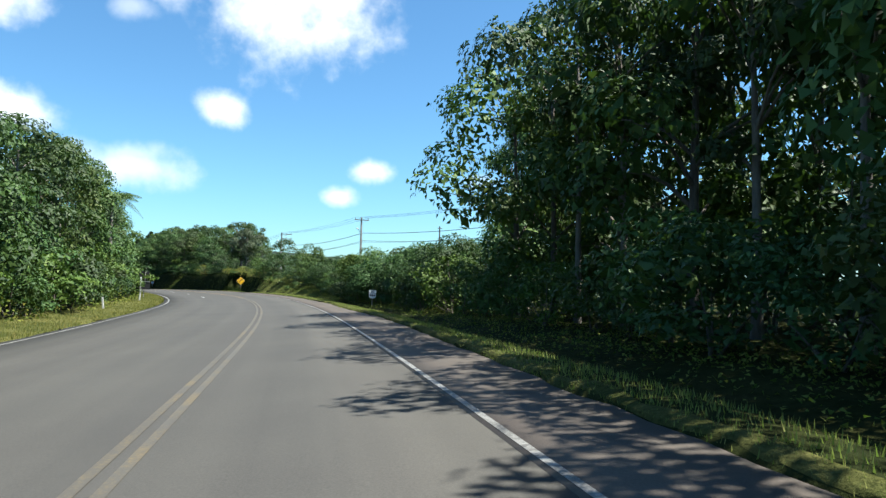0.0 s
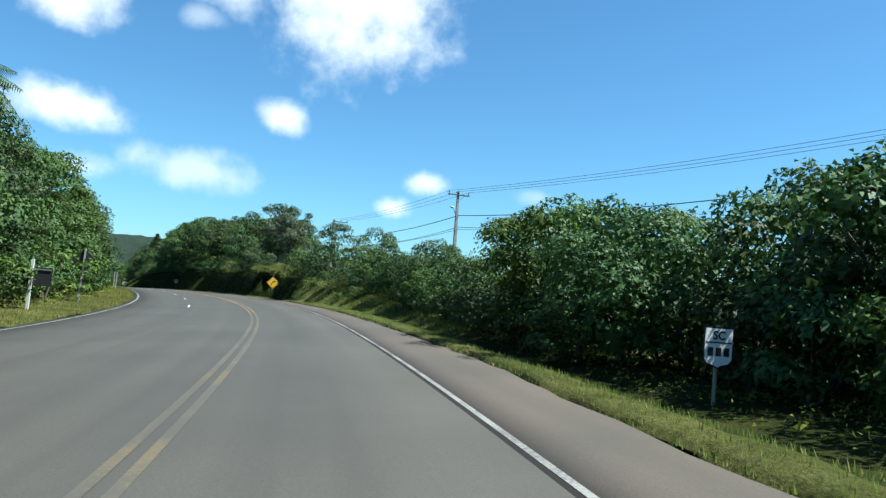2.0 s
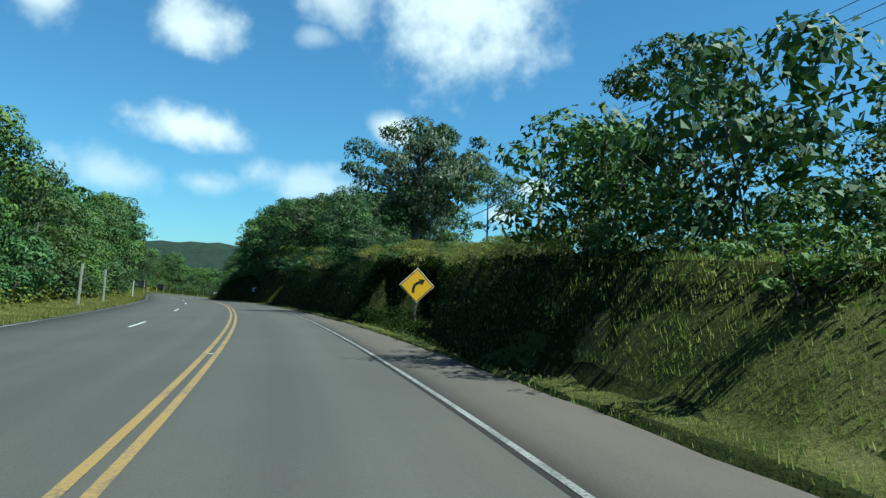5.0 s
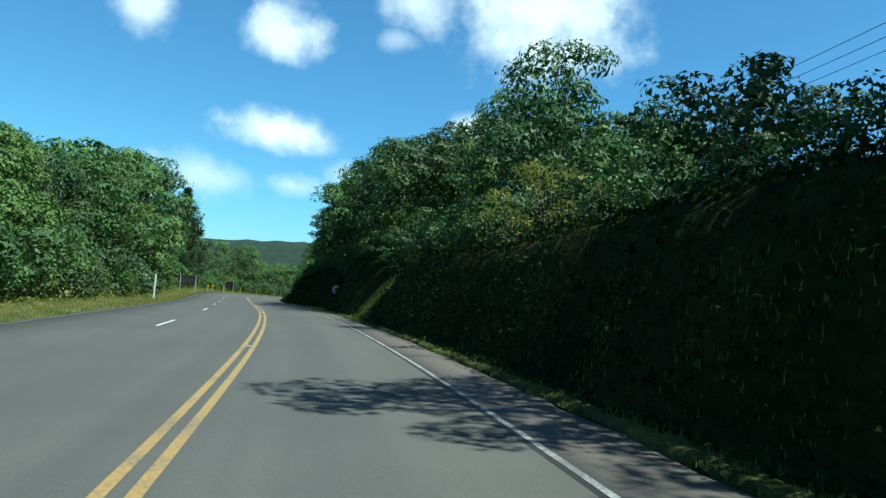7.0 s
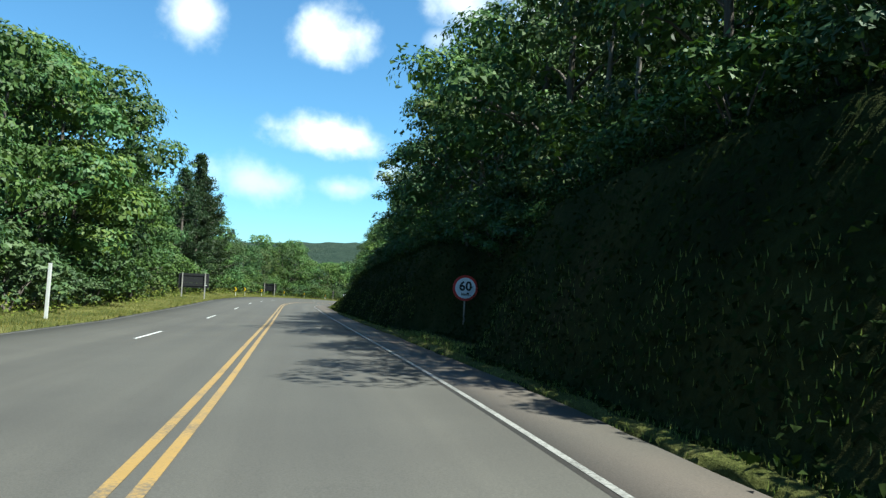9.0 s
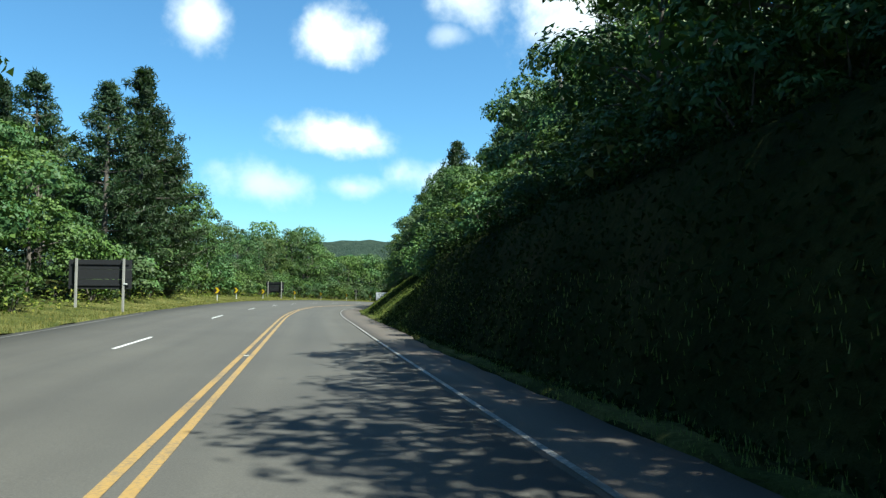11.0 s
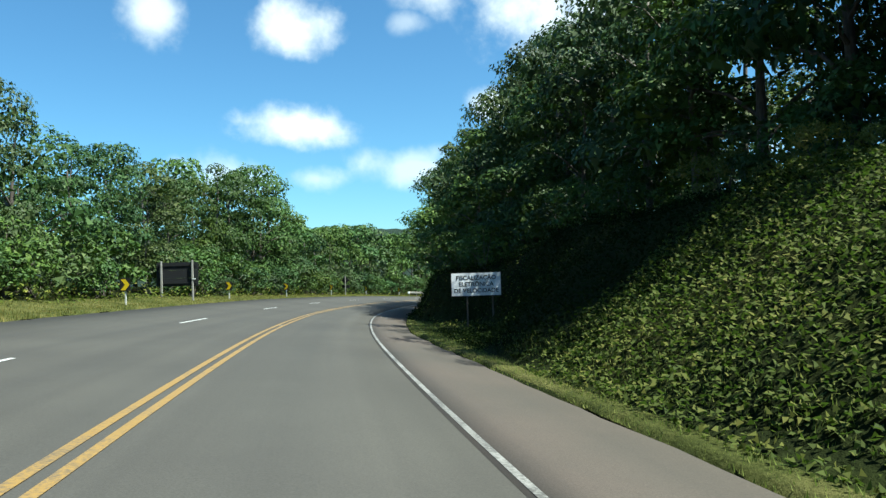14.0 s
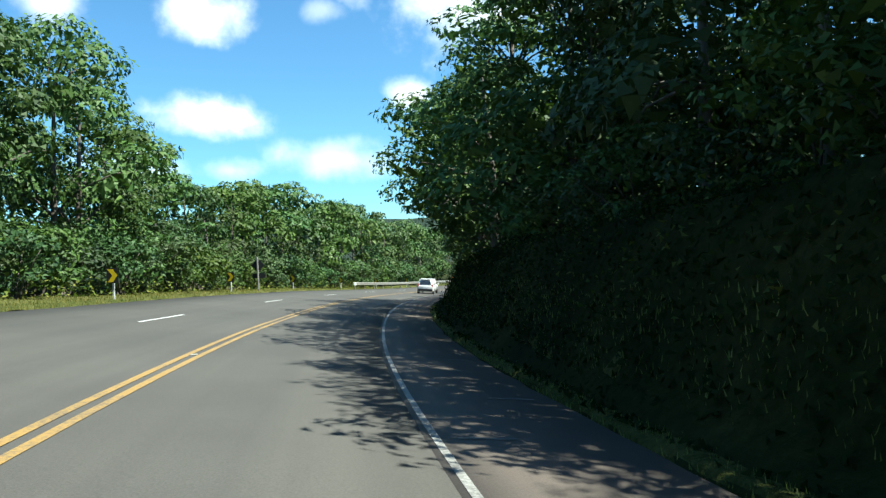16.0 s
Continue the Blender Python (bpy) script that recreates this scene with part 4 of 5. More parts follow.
# two round trees above the grassy slope
put(hedges[2], 94.6, 7.8, 4.6, 5, 0.8)
put(near_trees[0], 105.8, 7.0, 5.6, 10, 0.95)
put(thickets[1], 101.6, 3.3, 2.4, 5, 0.9)
put(thickets[0], 103.2, 3.6, 3.0, 5, 0.85)
put(thickets[2], 103.6, 4.8, 3.2, 5, 0.8)
put(thickets[0], 99.8, 4.9, 3.8, 5, 0.8)
put(thickets[2], 101.6, 4.7, 3.8, 5, 0.75)
right_row(98, 106, 3.2, 9.6, near_trees[:3], 0.5, 0.0, 10, 3.0)
right_row(146, 160, 3.2, 7.2, near_trees, 0.3)
put(near_trees[0], 160.2, 7.6, 8.0, 10, 0.9)
put(near_trees[3], 162.2, 7.2, 8.4, 10, 0.5)
put(near_trees[4], 149.0, 12.8, 6.2, 10, 0.9)
put(near_trees[1], 152.9, 6.8, 8.0, 10, 0.85)
put(shrubs[3], 145.6, 3.6, 2.1, 3, 0.9)
put(shrubs[3], 148.4, 3.7, 1.5, 3, 0.9)
right_row(167.5, 176, 3.6, 8.6, near_trees, 0.4)
right_row(176, 236, 3.2, 6.3, near_trees, 0.4, 0.2)
right_row(172, 238, 3.9, 10.6, near_trees, 0.6)
right_row(144, 168, 5.0, 13.0, far_trees, 1.0, slim=0.8)
right_row(168, 240, 4.6, 14.8, far_trees, 0.6, slim=0.7)
right_row(165, 240, 6.0, 20.5, far_trees, 1.0, 1.0, slim=0.8)
right_row(236, 241, 3.0, 8.6, near_trees, 0.3, slim=0.8)
right_row(250.5, 261, 2.6, 8.0, near_trees[:4], 0.3, 0.0, slim=0.9)
put(near_trees[0], 260.8, 8.4, 8.6, 10, 0.75)
put(near_trees[1], 271.4, 9.6, 6.4, 10, 0.8)
# the wood steps up behind the sunlit slope
for d, h, step, pool, unit in ((9.3, 2.6, 1.7, thickets[1:], 5), (10.8, 4.6, 2.1, near_trees[1:3], 10), (13.0, 7.8, 2.6, near_trees[:3], 10), (16.2, 11.6, 3.2, near_trees, 10)):
    s = 263.0 + rng.uniform(0, 1)
    while s < 278:
        put(pool[rng.integers(len(pool))], s, d + rng.uniform(-0.4, 0.4), h * rng.uniform(0.85, 1.15), unit, rng.uniform(0.85, 1.1) * (1.0 if h < 7 else 0.8))
        s += step * rng.uniform(0.8, 1.2)
right_row(240, 262, 3.8, 14.6, near_trees, 0.6)
right_row(240, 285, 6.5, 20.5, far_trees, 1.6)
right_row(274, 285, 3.2, 10.2, near_trees, 0.4, -0.6)
right_row(283, 300, 3.6, 9.4, near_trees, 0.4)
right_row(283, 306, 4.6, 13.6, near_trees, 0.6)
right_row(298, 306.5, 3.5, 7.6, near_trees, 0.3, -2.0)
right_row(307, 326, 3.2, 6.6, near_trees, 0.3, -0.8)
right_row(326, 352, 3.2, 4.8, near_trees, 0.3, -0.4, slim=1.06)
right_row(302, 326, 3.2, 10.2, near_trees, 0.3, 0.5, slim=0.9)
right_row(296, 352, 5.0, 13.5, far_trees, 0.8, 1.0, slim=0.65)
right_row(352, 430, 6.4, 12.5, far_trees, 1.6)
right_row(352, 430, 5.2, 8.0, near_trees, 0.8)
# undergrowth along the foot and crest of the bank
SCRUB = shrubs[1:2] + shrubs[3:] * 5
for a, b, step, d, lo, hi, pool, unit in ((-12, 36, 2.6, 5.9, 1.8, 3.2, thickets, 5), (38, 84, 2.0, 8.8, 1.9, 2.5, thickets, 5), (-12, 38, 4.0, 10.5, 3.5, 5.0, thickets, 5), (-12, 40, 5.0, 16.0, 3.5, 5.0, thickets, 5),
                                          (102, 110.5, 0.9, 3.5, 0.5, 1.1, SCRUB, 3), (110, 120, 0.8, 5.9, 0.7, 1.5, SCRUB, 3), (120.5, 124, 1.0, 4.4, 0.9, 1.4, SCRUB, 3), (123, 131, 1.1, 3.7, 0.7, 1.2, SCRUB, 3), (103, 110, 1.6, 6.4, 0.6, 1.1, SCRUB, 3), (110, 128, 1.6, 6.4, 0.7, 1.6, SCRUB, 3), (169.5, 238, 1.5, 4.1, 1.0, 1.6, shrubs[:1], 3), (129, 138, 1.5, 4.3, 1.1, 1.6, thickets[::2], 5), (138, 164, 1.5, 4.2, 1.6, 2.3, thickets, 5), (128, 146, 2.4, 8.6, 1.2, 1.8, thickets, 5),
                                          (167, 238, 2.0, 5.2, 1.8, 3.2, thickets, 5), (150, 236, 5.0, 11.5, 3.0, 4.5, thickets, 5),
                                          (228, 245, 1.5, 5.4, 2.0, 3.2, thickets, 5), (250, 261, 1.7, 7.2, 2.0, 3.0, thickets, 5), (240, 262, 3.0, 8.6, 0.8, 1.6, shrubs, 3), (264, 283, 1.5, 8.0, 0.8, 1.5, shrubs[1:2] + shrubs[3:], 3), (240, 262, 3.2, 12.0, 2.0, 3.6, thickets, 5),
                                          (284, 298, 2.6, 7.6, 1.6, 2.8, thickets, 5), (298, 350, 2.4, 5.2, 1.8, 3.2, thickets, 5), (284, 380, 5.0, 11.0, 3.0, 4.5, thickets, 5)):
    s = a
    while s < b:
        put(pool[rng.integers(len(pool))], s, d + rng.uniform(-0.5, 0.5), rng.uniform(lo, hi), unit, rng.uniform(0.9, 1.25))
        s += step * rng.uniform(0.75, 1.25)


def left_row(a, b, step, d, pool, jitter, extra=0.0):
    s = a
    while s < b:
        dd = d + rng.uniform(-jitter, jitter)
        h = max(3.0, top_height(s, dd) * rng.uniform(0.9, 1.03) + extra)
        put(pool[rng.integers(len(pool))], s, dd, h, 10, rng.uniform(0.8, 1.0) * (1.2 if h < 8 else 0.98))
        s += step * rng.uniform(0.75, 1.25)


LEFT_KINDS = [near_trees[0], near_trees[1], near_trees[0], near_trees[3], near_trees[2]]
left_row(14, 248, 3.9, -16.4, LEFT_KINDS, 0.8)
left_row(10, 246, 8.5, -22.5, far_trees, 1.5, 1.0)
left_row(270, 346, 3.8, -16.4, LEFT_KINDS, 0.8)
left_row(346, 462, 4.6, -16.6, far_trees, 0.8)
left_row(246, 462, 8.5, -22.5, far_trees, 1.5, 0.8)
s = 15.0
while s < 420:
    if min(abs(s - 239.5), abs(s - 309.2)) > 3:
        put(shrubs[rng.integers(4) % 3], s, -14.0 + rng.uniform(-0.9, 0.7), rng.uniform(1.4, 3.6), 3, rng.uniform(0.9, 1.3))
    s += rng.uniform(2.2, 4.6)

s = 18.0
while s < 425:
    if min(abs(s - 239.6), abs(s - 309.2)) > 3.5:
        put(thickets[rng.integers(3)], s, -15.2 + rng.uniform(-0.5, 0.4), rng.uniform(2.4, 4.6), 5, rng.uniform(0.9, 1.2))
    s += rng.uniform(3.0, 4.6)

# the large tree on the bank, with a pale-leaved neighbour under it
big = tree("spreading_tree", "large dark spreading tree on top of the bank", [(x, y, z, r) for x, y, z, r in lobes(50, 5.6, 10.0, 2.4, 2.2, 1.3)], 15000, 0.26, 0.14, M_LEAF[0], 10, 0.42, 1.4, M_BARK, 0.35, 24)
put(big, 134.3, 7.4, 9.4, 10, 0.74)
pale = tree("pale_tree", "tree with pale silvery drooping leaves on the bank", lobes(30, 4.6, 10.0, 3.6, 1.8, 1.3), 9000, 0.34, 0.13, M_PALE_LEAF, 10, 0.15, 3.0, M_PALE_BARK, 0.8, 14)
put(pale, 131.6, 7.6, 7.9, 10, 0.74)
put(near_trees[4], 123.2, 8.2, 5.3, 10, 0.82)
# scattered bushes on the grassy slope
for d, step in ((3.6, 2.6), (4.9, 1.9), (6.0, 1.8)):
    s = 84.0 + rng.uniform(0, 2)
    while s < 101:
        put((shrubs[:2] + shrubs[3:] * 2)[rng.integers(4)], s, d + rng.uniform(-0.4, 0.4), rng.uniform(0.45, 1.2), 3, rng.uniform(0.9, 1.3))
        s += step * rng.uniform(0.6, 1.5)
# overhanging scrub behind the bend sign, low bushes before the hedge, undergrowth that closes the wood
for a, b, step, d, lo, hi, pool, unit in ((108.5, 111, 0.8, 4.2, 0.9, 1.3, SCRUB, 3), (112.5, 119, 0.9, 5.3, 0.7, 1.0, SCRUB, 3), (120.5, 123, 0.8, 3.9, 0.9, 1.3, SCRUB, 3), (36.5, 51, 1.4, 5.2, 1.5, 1.9, shrubs[::2], 3), (51, 61, 1.4, 3.9, 1.1, 1.5, shrubs[::2], 3), (61, 72, 1.3, 4.3, 0.9, 1.4, shrubs[:1], 3),
                                          (300, 330, 2.4, 9.3, 3.6, 4.8, thickets, 5)):
    s = a
    while s < b:
        put(pool[rng.integers(len(pool))], s, d + rng.uniform(-0.2, 0.25), rng.uniform(lo, hi), unit, rng.uniform(0.9, 1.15))
        s += step * rng.uniform(0.75, 1.25)


# a bare pale tree leaning out of the wood
dead = thing("dead_tree", "bare pale dead tree leaning out of the dark wood", "tree")
verts, faces = [], []
tube(verts, faces, [(0, 0, -0.2), (-0.2, 0.1, 1.2), (-0.6, 0.0, 2.4), (-0.9, -0.3, 3.3), (-1.5, -1.2, 3.7)], [0.11, 0.095, 0.08, 0.06, 0.02], 8)
part("trunk", mesh_from("trunk", verts, faces, M_PALE_BARK), M_PALE_BARK, dead)
for a, b, c in (((-0.6, 0, 2.4), (-1.2, 0.9, 3.0), (-1.5, 1.9, 3.9)), ((-0.9, -0.3, 3.3), (-0.8, 0.2, 4.2), (-1.1, 0.5, 4.9)), ((-0.2, 0.1, 1.2), (-0.8, -0.7, 1.8), (-1.4, -1.6, 2.0))):
    verts, faces = [], []
    tube(verts, faces, [a, b, c], [0.05, 0.035, 0.012], 6)
    part("branch", mesh_from("branch", verts, faces, M_PALE_BARK), M_PALE_BARK, dead)
dead.matrix_basis = Matrix.Translation(spot(195.5, 6.0)) @ pose(0, 0, 0, 0, 0, yaw_at(195.5))


# ---- pines ----
def pine(label, height, low, radius, whorls):
    t = thing("pine_tree", label, "tree", "pines")
    verts, faces = [], []
    tube(verts, faces, [(0, 0, -0.3), (0.05, 0, height * 0.4), (0.0, 0.06, height * 0.8), (0, 0, height)], [0.24, 0.18, 0.09, 0.02], 9)
    cs, ns = [], []
    for w in range(whorls):
        u = w / (whorls - 1)
        z = low + (height - low) * (u ** 0.9)
        reach = radius * (1 - u) ** 0.75 + 0.35
        for k in range(rng.integers(6, 9)):
            a = rng.uniform(0, 2 * math.pi)
            ln = reach * rng.uniform(0.6, 1.15)
            tip = Vector((math.cos(a) * ln, math.sin(a) * ln, z + ln * rng.uniform(0.05, 0.35)))
            tube(verts, faces, [(0, 0, z), (tip.x * 0.5, tip.y * 0.5, z + (tip.z - z) * 0.3), tip], [0.05, 0.035, 0.01], 5)
            for q in np.linspace(0.4, 1.0, max(3, int(ln / 0.5))):
                n = 24
                c = np.array([tip.x * q, tip.y * q, z + (tip.z - z) * q * q])
                v = rng.normal(size=(n, 3))
                cs.append(c + v / np.linalg.norm(v, axis=1)[:, None] * rng.uniform(0.1, 0.48, (n, 1)))
                ns.append(rng.normal(size=(n, 3)) + np.array([0, 0, 0.4]))
    part("trunk", mesh_from("trunk", verts, faces, M_BARK), M_BARK, t)
    part("needles", quads("needles", blades(np.vstack(cs), np.vstack(ns), 0.50, 0.10, -0.3), M_NEEDLE), M_NEEDLE, t)
    return t


pines = [pine("tall dark pine with layered branches", 14, 1.8, 4.1, 17), pine("dark pine with clumped upswept branches", 14, 2.4, 3.5, 16)]
for s, d, h in ((253.0, -15.4, 13.6), (259.0, -14.8, 16.4), (265.5, -15.4, 14.6), (272.0, -19.0, 11.5), (256.0, -21.0, 13.5), (246.0, -19.0, 11.0)):
    put(pines[rng.integers(2)], s, d, h, 14)
for s, d, h in ((274.2, 11.2, 13.4), (262.5, 14.0, 13.5), (258.0, 14.5, 13.8), (246.0, 14.0, 13.5), (276.0, 14.5, 13.0), (232.0, 12.0, 13.5)):
    put(pines[rng.integers(2)], s, d, h, 14)


# ---- palms ----
def palm(label, height):
    t = thing("palm_tree", label, "palm")
    verts, faces = [], []
    tube(verts, faces, [(0, 0, -0.2), (0.08, 0, height * 0.5), (0, 0.05, height)], [0.17, 0.13, 0.11], 9)
    part("trunk", mesh_from("trunk", verts, faces, M_PALE_BARK), M_PALE_BARK, t)
    for k in range(13):
        a, up = 2 * math.pi * k / 13 + rng.uniform(-0.2, 0.2), rng.uniform(0.1, 1.2)
        pts = []
        for u in np.linspace(0, 1, 9):
            r = 2.5 * u * math.cos(up * (1 - u)) * 0.9
            z = height + 1.2 * math.sin(up) * u * 1.4 - 2.4 * u * u * (1.25 - up * 0.6)
            pts.append(Vector((math.cos(a) * r, math.sin(a) * r, z)))
        v, f = [], []
        tube(v, f, pts, [0.03 * (1 - 0.09 * i) for i in range(9)], 4)
        side = Vector((-math.sin(a), math.cos(a), 0))
        for u in np.linspace(0.12, 0.98, 26):
            i = min(int(u * 8), 7)
            p = pts[i].lerp(pts[i + 1], u * 8 - i)
            way = (pts[i + 1] - pts[i]).normalized()
            ln = 0.75 * math.sin(math.pi * min(1, u * 0.8 + 0.2)) + 0.15
            for sg in (1, -1):
                tip = p + side * sg * ln * 0.75 + way * 0.25 * ln + Vector((0, 0, -0.55 * ln))
                midp = p.lerp(tip, 0.5) + Vector((0, 0, 0.08))
                b = len(v)
                v.extend([p, midp + way * 0.03, tip, midp - way * 0.03])
                f.append((b, b + 1, b + 2, b + 3))
        part("frond", mesh_from("frond", v, f, M_LEAF[1]), M_LEAF[1], t)
    return t


put(palm("slender palm with drooping feathery fronds above the trees", 8.2), 66.0, -14.4, 8.6, 8.2)

# ---- road signs ----


def stand(ob, s, d, turn=0.0, sink=0.0, lean=0.0):
    """Stand a thing on the ground, its front (-y) towards traffic coming up the road."""
    ob.matrix_basis = Matrix.Translation(spot(s, d, -sink)) @ pose(0, 0, 0, 0, lean, yaw_at(s) + turn)
    return ob


def warning_sign():
    t = thing("warning_sign", "yellow diamond warning sign with black bend arrow on wooden post", "road sign")
    part("post", box(0.10, 0.09, 2.0, (0, 0.06, 0.6)), M_WOOD, t, "weathered wooden post", 0.008)
    r, zc = 0.67, 1.48
    part("plate", outline([(0, zc - r), (r, zc), (0, zc + r), (-r, zc)], 0.012, 0.0), M_SIGN_WHITE, t, "pale plate edge")
    face = part("face", outline([(0, zc - r + 0.02), (r - 0.02, zc), (0, zc + r - 0.02), (-r + 0.02, zc)], 0.006, -0.012), M_SIGN_YELLOW, t, "yellow reflective sheeting")
    ring = bmesh.new()
    for a, b in (((0, -1), (1, 0)), ((1, 0), (0, 1)), ((0, 1), (-1, 0)), ((-1, 0), (0, -1))):
        q = r - 0.055
        mid = Vector(((a[0] + b[0]) / 2 * q, -0.019, zc + (a[1] + b[1]) / 2 * q))
        add_box(ring, q * math.sqrt(2), 0.003, 0.026, mid, Matrix.Rotation(math.atan2(-(b[1] - a[1]), b[0] - a[0]), 4, "Y"))
    part("border", ring, M_BLACK, t, "thin black border")
    # the arrow's shaft: up, then bending to the right
    path = [(-0.13, -0.28), (-0.13, -0.12), (-0.10, -0.02), (-0.03, 0.06), (0.06, 0.11), (0.16, 0.145)]
    left, right = [], []
    for i, p in enumerate(path):
        a, b = path[max(i - 1, 0)], path[min(i + 1, len(path) - 1)]
        w = Vector((b[0] - a[0], b[1] - a[1])).normalized()
        left.append((p[0] - w.y * 0.052, zc + p[1] + w.x * 0.052))
        right.append((p[0] + w.y * 0.052, zc + p[1] - w.x * 0.052))
    bm = bmesh.new()
    vl = [bm.verts.new((x, -0.021, z)) for x, z in left]
    vr = [bm.verts.new((x, -0.021, z)) for x, z in right]
    for i in range(len(path) - 1):
        bm.faces.new((vr[i], vr[i + 1], vl[i + 1], vl[i]))
    tip = [(0.055, 0.255), (0.31, 0.23), (0.185, -0.005)]
    bm.faces.new([bm.verts.new((x, -0.0215, zc + z)) for x, z in tip][::-1])
    part("arrow", bm, M_BLACK, t, "black bend arrow")
    return t


stand(warning_sign(), 117.05, 3.42, -4, float(relief(117.05, 3.42)) - 0.13)


def speed_sign():
    t = thing("speed_limit_sign", "round white speed limit sign with red rim on steel post", "road sign")
    part("post", rod((0, 0.04, -0.2), (0, 0.04, 1.9), 0.03), M_STEEL, t, "thin galvanised post")
    zc = 1.62
    part("rim", outline([(x, z + zc) for x, z in disc(0.42)], 0.012), M_RED, t, "red rim")
    part("face", outline([(x, z + zc) for x, z in disc(0.34)], 0.004, -0.012), M_SIGN_WHITE, t, "white face")
    lettering("60", 0.42, t, "digits", M_BLACK, (0, -0.019, zc + 0.05), 0.012)
    lettering("km/h", 0.13, t, "unit_text", M_BLACK, (0, -0.019, zc - 0.2), 0.004)
    return t


stand(speed_sign(), 189.4, 3.2, -2, float(relief(189.4, 3.2)) - 0.03)


def shield_sign():
    t = thing("route_sign", "small white route shield with black lettering on a thin post", "road sign")
    part("post", rod((0, 0.03, -0.2), (0, 0.03, 1.35), 0.03), M_STEEL, t)
    pts = [(-0.24, 1.32), (0.24, 1.32), (0.24, 0.86), (0.19, 0.79), (0.06, 0.76), (0, 0.73), (-0.06, 0.76), (-0.19, 0.79), (-0.24, 0.86)]
    part("plate", outline(pts, 0.01), M_BLACK, t)
    part("face", outline([(x * 0.92, 1.03 + (z - 1.03) * 0.92) for x, z in pts], 0.004, -0.01), M_SIGN_WHITE, t, "white face")
    part("divider", box(0.42, 0.003, 0.018, (0, -0.016, 1.10)), M_BLACK, t)
    lettering("SC", 0.17, t, "state_letters", M_BLACK, (0, -0.018, 1.195), 0.004)
    bars = bmesh.new()
    for x in (-0.13, 0.0, 0.13):
        add_box(bars, 0.09, 0.003, 0.12, (x, -0.016, 0.97))
    part("number_bars", bars, M_BLACK, t, "dark bars where the number stands")
    return t


stand(shield_sign(), 45.66, 3.8, 4, float(relief(45.66, 3.8)) + 0.35, 1.0)


def text_sign():
    t = thing("speed_camera_sign", "white rectangular speed enforcement sign with three black text lines", "road sign")
    for x in (-0.38, 0.66):
        part("post", box(0.07, 0.07, 3.0, (x, 0.06, 0.0)), M_WOOD, t, "wooden post", 0.006)
    part("plate", box(2.06, 0.02, 0.98, (0, 0.0, 1.03)), M_BLACK, t)
    part("face", box(2.00, 0.006, 0.92, (0, -0.013, 1.03)), M_SIGN_WHITE, t, "white face")
    for words, z in (("FISCALIZAÇÃO", 1.29), ("ELETRÔNICA", 1.03), ("DE VELOCIDADE", 0.77)):
        lettering(words, 0.24, t, "text_line", M_BLACK, (0, -0.02, z), 0.004)
    return t


# stands on the slope, so that its plate hangs 1.4 to 2.3 m above the carriageway
sign = text_sign()
sign.matrix_basis = Matrix.Translation((*[float(v) for v in plan(292.1, 4.3)], float(road_z(292.1, 4.3)) + 0.80)) @ pose(0, 0, 0, 0, 0, yaw_at(292.1) - 8)


def chevron_sign():
    t = thing("chevron_sign", "black chevron board with a yellow arrow on a short post", "road sign", "chevron boards round the bend")
    part("post", box(0.07, 0.05, 1.0, (0, 0.05, 0.42)), M_WHITE, t, "pale post", 0.005)
    part("board", box(0.50, 0.016, 0.62, (0, 0, 0.98)), M_BLACK, t, "black board", 0.003)
    part("chevron", outline([(-0.21, 0.72), (0.02, 0.72), (0.22, 0.98), (0.02, 1.24), (-0.21, 1.24), (0.0, 0.98)], 0.004, -0.01), M_BRIGHT_YELLOW, t, "bright yellow chevron")
    return t


chev = chevron_sign()
for i, (s, d, turn) in enumerate(((270.7, -11.2, -4), (283.8, -11.8, -5), (298.8, -11.7, -6), (315.2, -11.1, -8), (330.2, -10.9, -10), (346.5, -10.9, -12), (362.8, -11.2, -14), (379.5, -11.3, -16), (394.0, -11.3, -18), (408.0, -11.3, -20))):
    ob = chev if i == 0 else copy_thing(chev, Matrix())
    stand(ob, s, d, turn)


def board_back(label, w, lo, hi, tall):
    """A large direction sign seen from behind: dark board with battens on two posts."""
    t = thing("direction_sign", label, "road sign")
    for x in (-w * 0.42, w * 0.42):
        post = part("post", box(0.10, 0.10, tall + 0.2, (x, -0.09, tall / 2 - 0.1)), M_CONCRETE, t, "grey concrete post", 0.01)
    part("box", box(0.16, 0.12, 0.07, (w * 0.42 + 0.09, -0.1, tall * 0.52)), M_WHITE, t, "small white fitting", 0.008)
    n = 3
    for i in range(n):
        h = (hi - lo) / n
        part("panel", box(w * 1.12, 0.03, h - 0.012, (0, 0, lo + h * (i + 0.5))), M_SIGN_BACK, t, "", 0.003)
    for z in (lo + 0.2, hi - 0.2):
        part("batten", box(w * 1.02, 0.035, 0.07, (0, -0.033, z)), M_SIGN_BACK, t)
    return t


stand(board_back("back of a large dark road sign on two grey posts", 2.5, 1.05, 2.45, 2.5), 239.6, -11.75)
stand(board_back("back of a dark road sign on two grey posts beside chevrons", 2.4, 0.85, 2.35, 2.45), 309.1, -12.5, -6)


